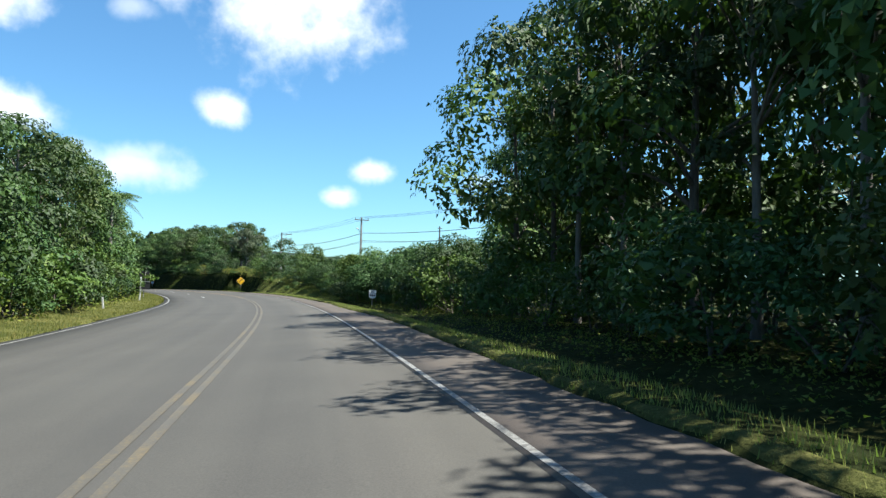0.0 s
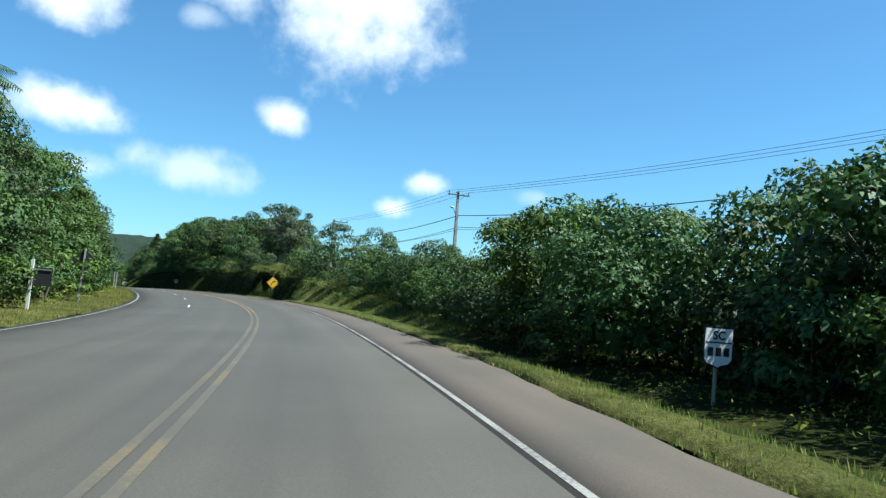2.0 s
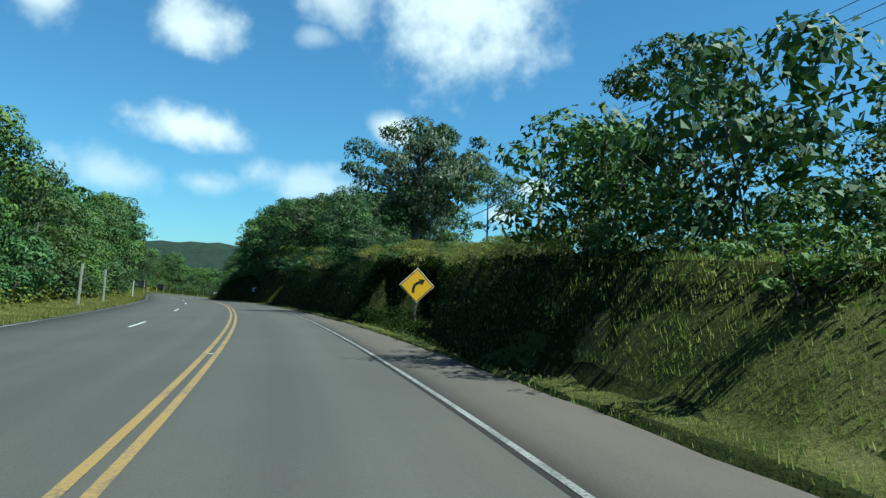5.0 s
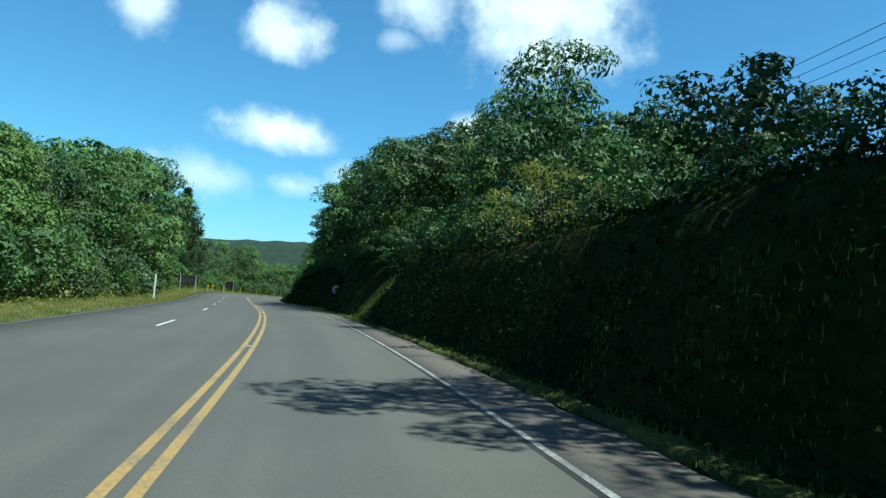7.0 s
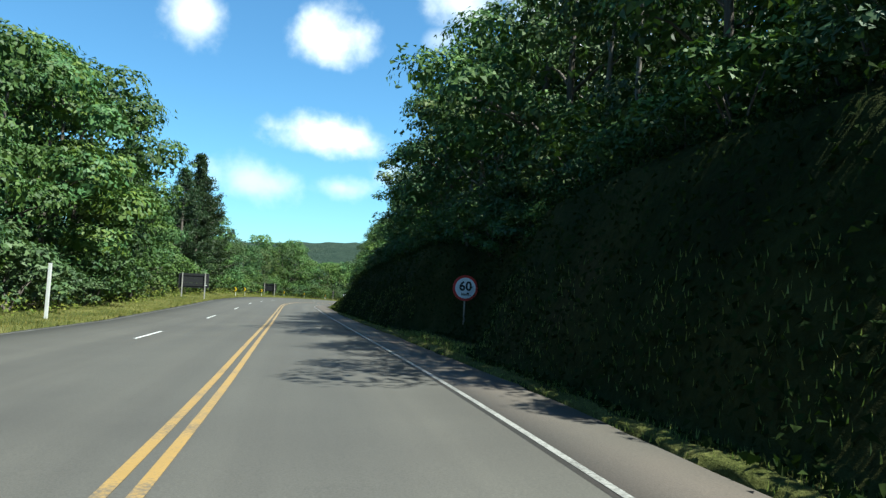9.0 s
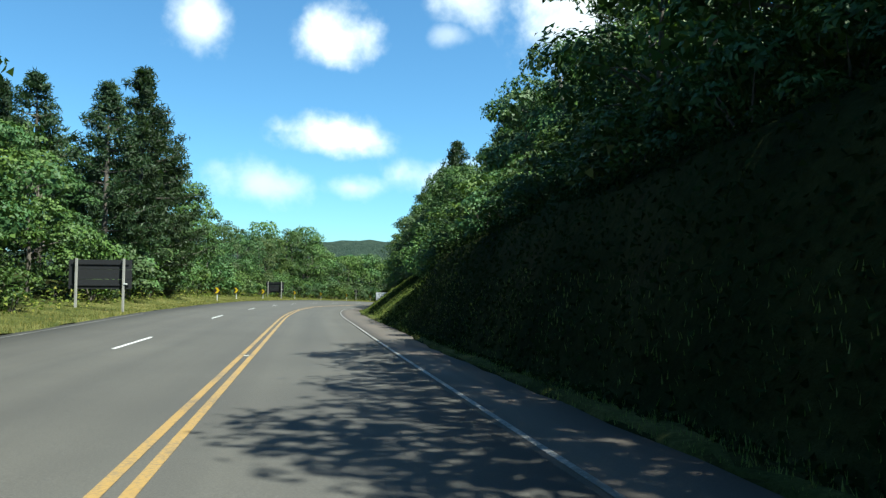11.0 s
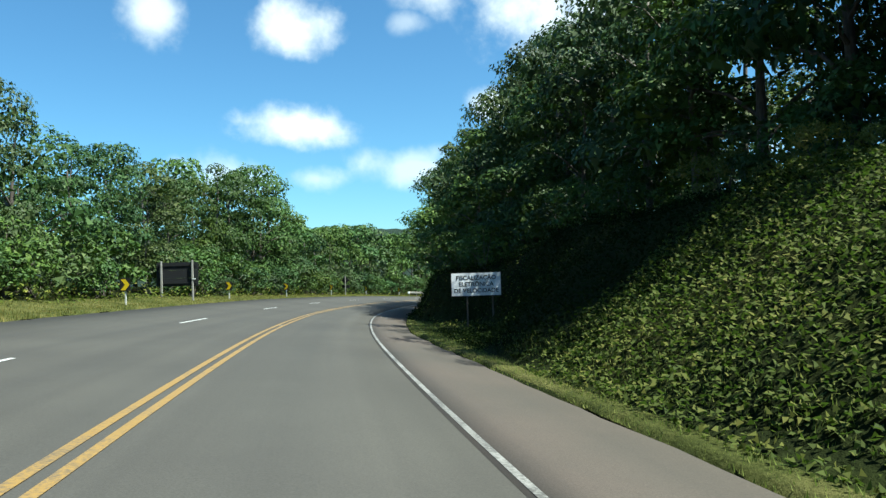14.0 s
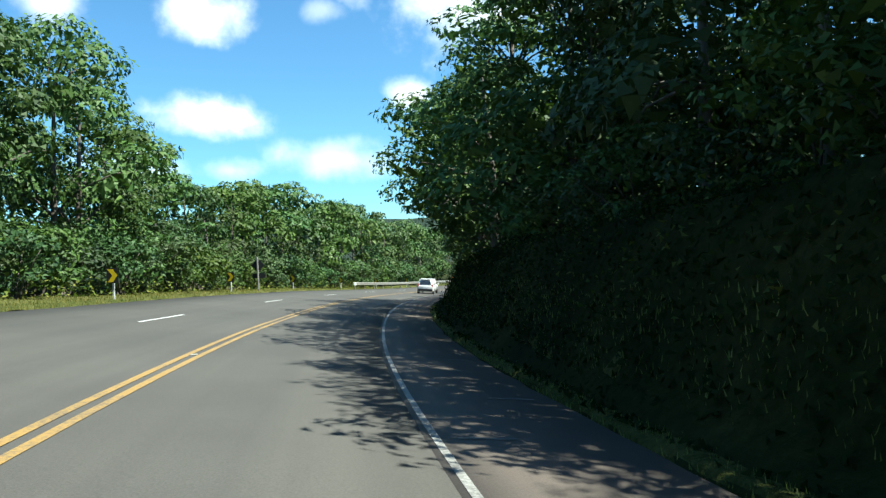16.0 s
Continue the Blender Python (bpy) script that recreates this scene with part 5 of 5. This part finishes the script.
def diamond_back(label, tall, zc, r, under=0.0):
    """A diamond sign seen from behind; under: height of a small board below it."""
    t = thing("warning_sign", label, "road sign")
    part("post", box(0.09, 0.08, tall + 0.2, (0, -0.06, tall / 2 - 0.1)), M_CONCRETE, t, "grey post", 0.008)
    part("plate", outline([(0, zc - r), (r, zc), (0, zc + r), (-r, zc)], 0.015), M_SIGN_BACK, t)
    if under:
        part("lower_plate", box(1.05, 0.015, 0.36, (0.05, 0.0, under)), M_SIGN_BACK, t, "small dark board under the diamond")
    return t


def board_on_post():
    """A small board seen from behind, held by one pale post and a batten."""
    t = thing("road_sign", "back of a small dark sign board on a white-painted post", "road sign")
    part("post", box(0.12, 0.12, 2.35, (0, -0.07, 0.95)), M_WHITE, t, "white-painted post", 0.012)
    part("board", box(1.15, 0.02, 0.78, (0.2, 0.0, 1.42)), M_SIGN_BACK, t, "", 0.003)
    part("batten", box(1.05, 0.03, 0.06, (0.22, -0.027, 1.72)), M_STEEL, t, "pale steel batten")
    return t


stand(diamond_back("diamond warning sign seen from behind, dark, on a leaning post", 3.05, 2.35, 0.68), 82.1, -12.3, 0, 0, 3)
stand(diamond_back("diamond sign and small board seen from behind on a grey post", 2.5, 1.9, 0.52, 1.12), 353.3, -11.1, -8)
stand(board_on_post(), 70.4, -12.3, 0, 0, 1.5)


def post(label, tall, mat, w=0.12):
    t = thing("roadside_post", label, "post", "roadside posts")
    part("shaft", box(w, w, tall + 0.2, (0, 0, tall / 2 - 0.1)), mat, t, "", 0.012)
    part("cap", box(w * 1.02, w * 1.02, 0.03, (0, 0, tall + 0.012)), mat, t)
    return t


stand(post("grey concrete roadside post in front of trees", 2.4, M_CONCRETE), 137.3, -11.9, 0, 0, 1.5)
stand(post("grey concrete roadside post on the grass strip", 2.3, M_CONCRETE), 147.0, -11.8)
stand(post("tall white-painted post on the grass verge", 2.2, M_WHITE), 197.7, -11.8, 0, 0, 1)
stand(post("low pale marker post in the grass", 0.7, M_WHITE, 0.1), 49.0, -12.4, 0, 0, -6)


# ---- utility poles and cables ----
def utility_pole(tall, arms, lamp, label):
    t = thing("utility_pole", label, "utility pole", "utility poles")
    bm = bmesh.new()
    bmesh.ops.create_cone(bm, cap_ends=True, segments=4, radius1=0.22, radius2=0.13, depth=tall + 0.6, matrix=Matrix.Translation((0, 0, tall / 2 - 0.3)) @ pose(0, 0, 0, 0, 0, 45))
    part("shaft", bm, M_CONCRETE, t, "tapered square concrete shaft", 0.01)
    for z, x0, x1 in arms:
        arm = part("crossarm", box(x1 - x0, 0.09, 0.10, ((x0 + x1) / 2, -0.14, z)), M_WOOD, t, "wooden crossarm", 0.006)
        for x in np.linspace(x0 + 0.12, x1 - 0.1, 3):
            ins = bmesh.new()
            add_rod(ins, (x, -0.14, z + 0.05), (x, -0.14, z + 0.14), 0.02)
            add_rod(ins, (x, -0.14, z + 0.12), (x, -0.14, z + 0.20), 0.055, 0.045)
            add_rod(ins, (x, -0.14, z + 0.20), (x, -0.14, z + 0.29), 0.04, 0.025)
            part("insulator", ins, M_PORCELAIN, t)
        part("brace", rod((0, -0.14, z - 0.5), (x1 * 0.55, -0.14, z - 0.05), 0.02), M_STEEL, t)
    if lamp:
        bm = bmesh.new()
        add_rod(bm, (-0.1, -0.1, lamp), (-0.5, -0.6, lamp + 0.45), 0.025)
        add_rod(bm, (-0.5, -0.6, lamp + 0.45), (-0.9, -1.2, lamp + 0.6), 0.025)
        part("lamp_arm", bm, M_STEEL, t)
        head = bmesh.new()
        bmesh.ops.create_uvsphere(head, u_segments=14, v_segments=8, radius=1, matrix=Matrix.Translation((-1.0, -1.4, lamp + 0.6)) @ pose(0, 0, 0, 0, 0, -33) @ Matrix.Diagonal((0.14, 0.30, 0.09, 1)))
        part("lamp_head", head, M_WHITE, t, "pale street lamp head")
    return t


POLES = [(61.0, 27.0, 9.4, 0), (94.3, 14.6, 9.8, 0), (126.2, 12.2, 9.9, 0), (160.0, 16.0, 10.5, 0)]
pole_tops = []
for i, (s, d, ztop, _) in enumerate(POLES):
    base = spot(s, d)
    z = float(np.interp(s, S_AXIS, AX_Z)) + d * float(np.interp(s, S_AXIS, AX_B)) + ztop
    tall = z - base.z
    if i == 2:
        p = utility_pole(tall, [(tall - 0.25, -0.1, 1.75), (tall - 1.05, -0.1, 1.75)], tall - 2.1, "concrete utility pole with two side crossarms and a street lamp")
    else:
        p = utility_pole(tall, [(tall - 0.35, -1.0, 1.0)], tall - 2.2 if i == 1 else 0, "concrete utility pole with a wooden crossarm above the shrubs")
    p.matrix_basis = Matrix.Translation(base) @ pose(0, 0, 0, 0, 0, yaw_at(s))
    pole_tops.append((p.matrix_basis.copy(), tall, i))


def cable(label, a, b, sag, r=0.018):
    n = 14
    pts = [a.lerp(b, i / n) - Vector((0, 0, sag * 4 * (i / n) * (1 - i / n))) for i in range(n + 1)]
    verts, faces = [], []
    tube(verts, faces, pts, [r] * (n + 1), 6)
    ob = new("cable", mesh_from("cable", verts, faces, M_CABLE))
    return tagged(ob, label, "cable", "overhead cables")


for (m0, t0, i0), (m1, t1, i1) in zip(pole_tops, pole_tops[1:]):
    for k, x in enumerate((-0.85, 0.0, 0.9)):
        xa = 0.1 + 0.7 * (k + 0.3) if i0 == 2 else x
        xb = 0.1 + 0.7 * (k + 0.3) if i1 == 2 else x
        cable("thin power line strung between utility poles", m0 @ Vector((xa, -0.14, t0 - 0.05)), m1 @ Vector((xb, -0.14, t1 + (0.04 if i1 == 2 else -0.05))), 0.35, 0.012)
    cable("thick black service cable between utility poles", m0 @ Vector((0.12, -0.12, t0 - 2.1)), m1 @ Vector((0.12, -0.12, t1 - 2.1)), 0.6, 0.03)
    cable("black telephone cable between utility poles", m0 @ Vector((0.12, -0.12, t0 - 3.1)), m1 @ Vector((0.12, -0.12, t1 - 3.1)), 0.7, 0.02)
    cable("black telephone cable between utility poles", m0 @ Vector((0.12, -0.12, t0 - 3.3)), m1 @ Vector((0.12, -0.12, t1 - 3.3)), 0.55, 0.016)
thin = thing("wooden_pole", "thin dark wooden pole standing behind the shrubs", "utility pole")
part("shaft", rod((0, 0, -0.3), (0, 0, 7.4), 0.13, 0.09), M_WOOD, thin)
part("crossarm", box(0.7, 0.08, 0.09, (0, -0.1, 7.1)), M_WOOD, thin)
stand(thin, 96.0, 27.0)

# ---- guard rail on the outside of the bend ----
rail = thing("guard_rail", "rusty pale steel guard rail on posts along the outer bend", "guard rail")


def w_beam(s_values, d):
    prof = [(0.0, 0.44), (0.04, 0.47), (0.08, 0.52), (0.04, 0.57), (0.0, 0.60), (0.04, 0.63), (0.08, 0.68), (0.04, 0.73), (0.0, 0.76)]
    verts, faces = [], []
    for s in s_values:
        g = float(road_z(s, d)) + 0.05
        for o, z in prof:
            x, y = plan(s, d + o)
            verts.append((float(x), float(y), g + z))
    c = len(prof)
    for i in range(len(s_values) - 1):
        for k in range(c - 1):
            a = i * c + k
            faces.append((a, a + 1, a + c + 1, a + c))
    me = mesh_from("beam", verts, faces, M_RAIL)
    return me


beam = part("beam", w_beam(np.arange(382, 446, 2.0), -10.4), M_RAIL, rail)
sol = beam.modifiers.new("thickness", "SOLIDIFY")
sol.thickness = 0.006
for s in np.arange(382.5, 445, 4.0):
    x, y = plan(s, -10.5)
    q = part("rail_post", box(0.12, 0.08, 1.0, (0, 0, 0.28)), M_RAIL, rail)
    q.matrix_basis = Matrix.Translation((float(x), float(y), float(road_z(s, -10.5)))) @ pose(0, 0, 0, 0, 0, yaw_at(float(s)))
x, y = plan(381.6, -10.3)
nose = part("end_cap", rod((0, 0, -0.16), (0, 0, 0.16), 0.17, 0.17, 16), M_SIGN_WHITE, rail, "white rounded end of the rail")
nose.matrix_basis = Matrix.Translation((float(x), float(y), float(road_z(381.6, -10.3)) + 0.65))


# ---- vehicles ----
def wheel(parent, x, y, r):
    bm = bmesh.new()
    bmesh.ops.create_cone(bm, cap_ends=True, segments=24, radius1=r, radius2=r, depth=0.21, matrix=Matrix.Translation((x, y, r)) @ pose(0, 0, 0, 0, 90, 0))
    w = part("wheel", bm, M_RUBBER, parent, "black tyre", 0.02)
    bm = bmesh.new()
    bmesh.ops.create_cone(bm, cap_ends=True, segments=20, radius1=r * 0.6, radius2=r * 0.6, depth=0.225, matrix=Matrix.Translation((x, y, r)) @ pose(0, 0, 0, 0, 90, 0))
    part("rim", bm, M_STEEL, w, "grey steel rim")


def loft(sections):
    """A shell through cross sections (y, [(x, z) half outline]); mirrored in x."""
    bm = bmesh.new()
    rings = []
    for y, half in sections:
        full = list(half) + [(-x, z) for x, z in reversed(half)]
        rings.append([bm.verts.new((x, y, z)) for x, z in full])
    n = len(rings[0])
    for a, b in zip(rings, rings[1:]):
        for k in range(n):
            bm.faces.new((a[k], a[(k + 1) % n], b[(k + 1) % n], b[k]))
    bm.faces.new(rings[0][::-1])
    bm.faces.new(rings[-1])
    bmesh.ops.recalc_face_normals(bm, faces=bm.faces[:])
    for f in bm.faces:
        f.smooth = True
    return bm


def white_car():
    t = thing("car", "white compact sport utility car seen from behind on the asphalt", "car")
    w = 0.88
    low = lambda k, top: [(w * k * 0.92, 0.30), (w * k, 0.45), (w * k, 0.75), (w * k * 0.97, top - 0.04), (w * k * 0.9, top)]
    part("body", loft([(-2.05, low(0.86, 0.88)), (-2.0, low(0.95, 0.98)), (-1.6, low(1, 1.0)), (0.7, low(1, 0.98)), (1.4, low(0.98, 0.92)), (1.95, low(0.9, 0.82)), (2.1, low(0.78, 0.72))]), M_CAR, t, "white painted body")
    cab = lambda k, lo, hi: [(w * 0.93 * k, lo), (w * 0.90 * k, lo + (hi - lo) * 0.4), (w * 0.80 * k, hi - 0.05), (w * 0.70 * k, hi)]
    part("cabin", loft([(-1.98, cab(0.97, 0.95, 1.10)), (-1.72, cab(0.98, 0.96, 1.56)), (-0.9, cab(1, 0.96, 1.62)), (0.2, cab(1, 0.96, 1.58)), (1.15, cab(0.97, 0.94, 1.0))]), M_CAR, t, "white roof and pillars")
    back = outline([(-0.60, 1.10), (0.60, 1.10), (0.52, 1.47), (-0.52, 1.47)], 0.012)
    g = part("rear_window", back, M_GLASS, t, "dark rear window")
    g.matrix_basis = Matrix.Translation((0, -2.40, 0.02)) @ pose(0, 0, 0, -21, 0, 0)
    for sx in (1, -1):
        q = part("side_window", outline([(-1.5, 1.05), (0.75, 1.05), (0.15, 1.46), (-1.35, 1.46)], 0.01), M_GLASS, t, "dark side window")
        q.matrix_basis = Matrix.Translation((sx * 0.98, 0, 0)) @ pose(0, 0, 0, 0, -sx * 13, 0) @ pose(0, 0, 0, 0, 0, 90) @ Matrix.Translation((0, 0, 0.0))
        lampo = part("tail_lamp", box(0.16, 0.10, 0.32, (sx * 0.74, -1.985, 0.92)), M_TAIL, t, "red tail lamp", 0.02)
        part("mirror", box(0.18, 0.10, 0.13, (sx * 0.98, 0.75, 1.05)), M_CAR, t, "", 0.03)
        for y in (-1.3, 1.3):
            wheel(t, sx * 0.78, y, 0.33)
    part("bumper", box(1.56, 0.16, 0.24, (0, -2.03, 0.48)), M_BLACK, t, "dark lower bumper", 0.03)
    part("number_plate", box(0.42, 0.012, 0.12, (0, -2.075, 0.76)), M_SIGN_WHITE, t, "plain pale number plate")
    part("spoiler", box(1.1, 0.22, 0.04, (0, -1.80, 1.60)), M_CAR, t, "", 0.012)
    return t


def orange_truck():
    t = thing("pickup_truck", "small red pickup truck with its load under an orange tarpaulin", "truck")
    part("cab", loft([(0.35, [(0.8, 0.45), (0.82, 0.95), (0.74, 1.55), (0.6, 1.62)]), (1.2, [(0.8, 0.45), (0.82, 0.98), (0.74, 1.5), (0.6, 1.58)]), (1.75, [(0.78, 0.45), (0.8, 0.95), (0.7, 0.98), (0.5, 1.0)]), (2.35, [(0.7, 0.45), (0.74, 0.8), (0.66, 0.86), (0.5, 0.88)])]), M_RED_PAINT, t, "dark red cab")
    part("bed", box(1.62, 2.3, 0.5, (0, -0.85, 0.72)), M_RED_PAINT, t, "dark red load bed", 0.02)
    part("chassis", box(0.9, 4.2, 0.16, (0, 0.1, 0.42)), M_BLACK, t)
    bm = loft([(-2.0, [(0.78, 0.95), (0.84, 1.3), (0.74, 1.72), (0.35, 1.86)]), (-1.2, [(0.80, 0.95), (0.88, 1.35), (0.76, 1.84), (0.3, 1.98)]), (-0.4, [(0.80, 0.95), (0.86, 1.3), (0.78, 1.76), (0.3, 1.92)]), (0.25, [(0.78, 0.95), (0.82, 1.25), (0.7, 1.68), (0.3, 1.8)])])
    bmesh.ops.subdivide_edges(bm, edges=bm.edges[:], cuts=3, use_grid_fill=True)
    for v in bm.verts:
        v.co += Vector((noise.noise(v.co * 3.1), noise.noise(v.co * 3.1 + Vector((5, 0, 0))), noise.noise(v.co * 2.7 + Vector((0, 9, 0))))) * 0.05
    part("tarpaulin", bm, M_ORANGE, t, "creased orange tarpaulin")
    for sx in (1, -1):
        part("tail_lamp", box(0.12, 0.05, 0.2, (sx * 0.72, -2.015, 0.7)), M_TAIL, t, "red tail lamp", 0.01)
        for y in (-1.2, 1.5):
            wheel(t, sx * 0.72, y, 0.32)
    part("number_plate", box(0.4, 0.012, 0.12, (0, -2.01, 0.6)), M_SIGN_WHITE, t, "plain pale number plate")
    return t


def park(ob, s, d):
    x, y = plan(s, d)
    ob.matrix_basis = Matrix.Translation((float(x), float(y), float(road_z(s, d)))) @ pose(0, 0, 0, 0, math.degrees(-math.atan(float(np.interp(s, S_AXIS, AX_B)))), yaw_at(s))


park(white_car(), 378.0, -1.35)
park(orange_truck(), 402.0, -1.6)


# ---- grass, ground cover, litter ----
def scatter(a, b, d0, d1, count, seed, edge=False):
    """Places on the ground; edge: d counts from the end of the asphalt."""
    r = np.random.default_rng(seed)
    s, d = r.uniform(a, b, count), r.uniform(d0, d1, count)
    if edge:
        d = d + paved_d(s)
    x, y = plan(s, d)
    return r, s, d, np.stack([x, y, ground_z(s, d)], 1)


def grass_blades(a, b, d0, d1, count, tall, seed, patchy=0.0, edge=False):
    r, s, d, p = scatter(a, b, d0, d1, count, seed, edge)
    if patchy:
        keep = (wobble(s * 0.6, d * 1.5) + r.uniform(-0.7, 0.7, count)) > -patchy
        p = p[keep]
    n = len(p)
    ang, lean = r.uniform(0, 2 * math.pi, n), r.uniform(0.1, 0.9, n)
    h = tall * r.uniform(0.4, 1.3, n)
    w = 0.006 + 0.045 * h * r.uniform(0.6, 1.2, n)
    out = np.stack([np.cos(ang), np.sin(ang), np.zeros(n)], 1)
    side = np.stack([-np.sin(ang), np.cos(ang), np.zeros(n)], 1)
    up = np.array([0, 0, 1.0])
    tip = p + up * h[:, None] * 0.95 + out * (lean * h * 0.8)[:, None]
    return np.stack([p - up * 0.02 + side * w[:, None], tip, p - up * 0.02 - side * w[:, None]], 1)


verge = [
    grass_blades(-8, 345, -0.04, 0.5, 34000, 0.06, 11, 0.45, True),
    grass_blades(-8, 345, 0.2, 1.3, 50000, 0.09, 12, 0.0, True),
    grass_blades(-8, 345, -0.14, 0.1, 9000, 0.035, 17, 0.1, True),
    grass_blades(60, 102, 2.2, 4.6, 34000, 0.10, 15),
]
tagged(new("grass", quads("grass", np.vstack(verge), M_GRASS)), "short green grass along the verge and tall grass on the bank", "grass", kind="stuff")
bank_top = [grass_blades(101, 150, 3.2, 5.4, 12000, 0.28, 16), grass_blades(101, 150, 5.4, 15.0, 14000, 0.4, 18)]
tagged(new("tall_grass", quads("tall_grass", np.vstack(bank_top), M_STRAW)), "tall straw-coloured grass on top of the bank", "grass", kind="stuff")
far_verge = [grass_blades(20, 360, -10.6, -9.7, 18000, 0.10, 13, 0.5), grass_blades(20, 400, -13.6, -10.3, 70000, 0.14, 14)]
tagged(new("dry_grass", quads("dry_grass", np.vstack(far_verge), M_STRAW)), "sunlit straw-coloured grass on the far verge", "grass", kind="stuff")


def cover_leaves(a, b, d0, d1, count, size, seed, lift):
    r, s, d, p = scatter(a, b, d0, d1, count, seed)
    p[:, 2] += r.uniform(0.02, 1.0, count) ** 1.5 * lift * (1 + 0.8 * wobble(s * 2.1, d * 1.7))
    nn = r.normal(size=(count, 3)) * 0.55 + np.array([0, 0, 1.0])
    return blades(p, nn, size * 1.15, size * 0.75, 0.15, 0.5)


def face_leaves(a, b, count, size, seed, lift):
    """Creepers and ferns on the steep face, standing out towards the road."""
    r = np.random.default_rng(seed)
    s = r.uniform(a, b, count)
    foot = np.interp(s, FOOT_S, FOOT_D)
    d = foot + r.uniform(-0.3, 2.4, count)
    x, y = plan(s, d)
    head = np.interp(s, S_AXIS, AX_H)
    out = np.stack([-np.cos(head), -np.sin(head), np.full(count, 0.55)], 1)
    p = np.stack([x, y, ground_z(s, d)], 1) + out * (r.uniform(0.0, 1.0, count) ** 2 * lift * (1 + 0.9 * wobble(s * 2.3, d * 2.1)))[:, None]
    return blades(p, out + r.normal(size=(count, 3)) * 0.6, size, size * 0.6, 0.35, 0.5)


# lighter plants at 163, 235 and 262: sunlit strips put into leaf colour
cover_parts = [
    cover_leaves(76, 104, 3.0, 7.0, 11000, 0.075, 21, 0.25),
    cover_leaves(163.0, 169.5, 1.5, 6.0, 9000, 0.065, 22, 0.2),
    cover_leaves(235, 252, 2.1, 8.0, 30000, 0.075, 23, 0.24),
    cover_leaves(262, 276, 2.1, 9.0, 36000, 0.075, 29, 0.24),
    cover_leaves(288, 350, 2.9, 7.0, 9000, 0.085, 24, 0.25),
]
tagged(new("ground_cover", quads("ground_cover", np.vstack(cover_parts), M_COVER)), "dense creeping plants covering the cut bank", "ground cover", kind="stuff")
# near-black leaves on the bank's shaded stretches, shade painted by their colour
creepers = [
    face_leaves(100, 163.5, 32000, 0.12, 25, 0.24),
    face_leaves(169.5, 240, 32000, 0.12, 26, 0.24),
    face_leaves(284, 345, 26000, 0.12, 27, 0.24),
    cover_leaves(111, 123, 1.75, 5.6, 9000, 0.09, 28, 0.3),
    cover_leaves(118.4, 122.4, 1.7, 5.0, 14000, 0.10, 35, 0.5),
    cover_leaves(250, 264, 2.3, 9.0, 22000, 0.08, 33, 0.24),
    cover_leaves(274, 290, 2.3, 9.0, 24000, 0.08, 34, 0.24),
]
tagged(new("creepers", quads("creepers", np.vstack(creepers), M_SHADE_CREEPER)), "creepers and small ferns on the steep bank, coloured dark for shade", "creeper", kind="stuff")
wild = [cover_leaves(20, 400, -14.8, -12.6, 12000, 0.17, 31, 0.8), cover_leaves(-10, 60, 3.4, 7.0, 12000, 0.07, 32, 0.25)]
tagged(new("weeds", quads("weeds", np.vstack(wild), M_COVER)), "low weeds along the foot of the trees", "weeds", kind="stuff")
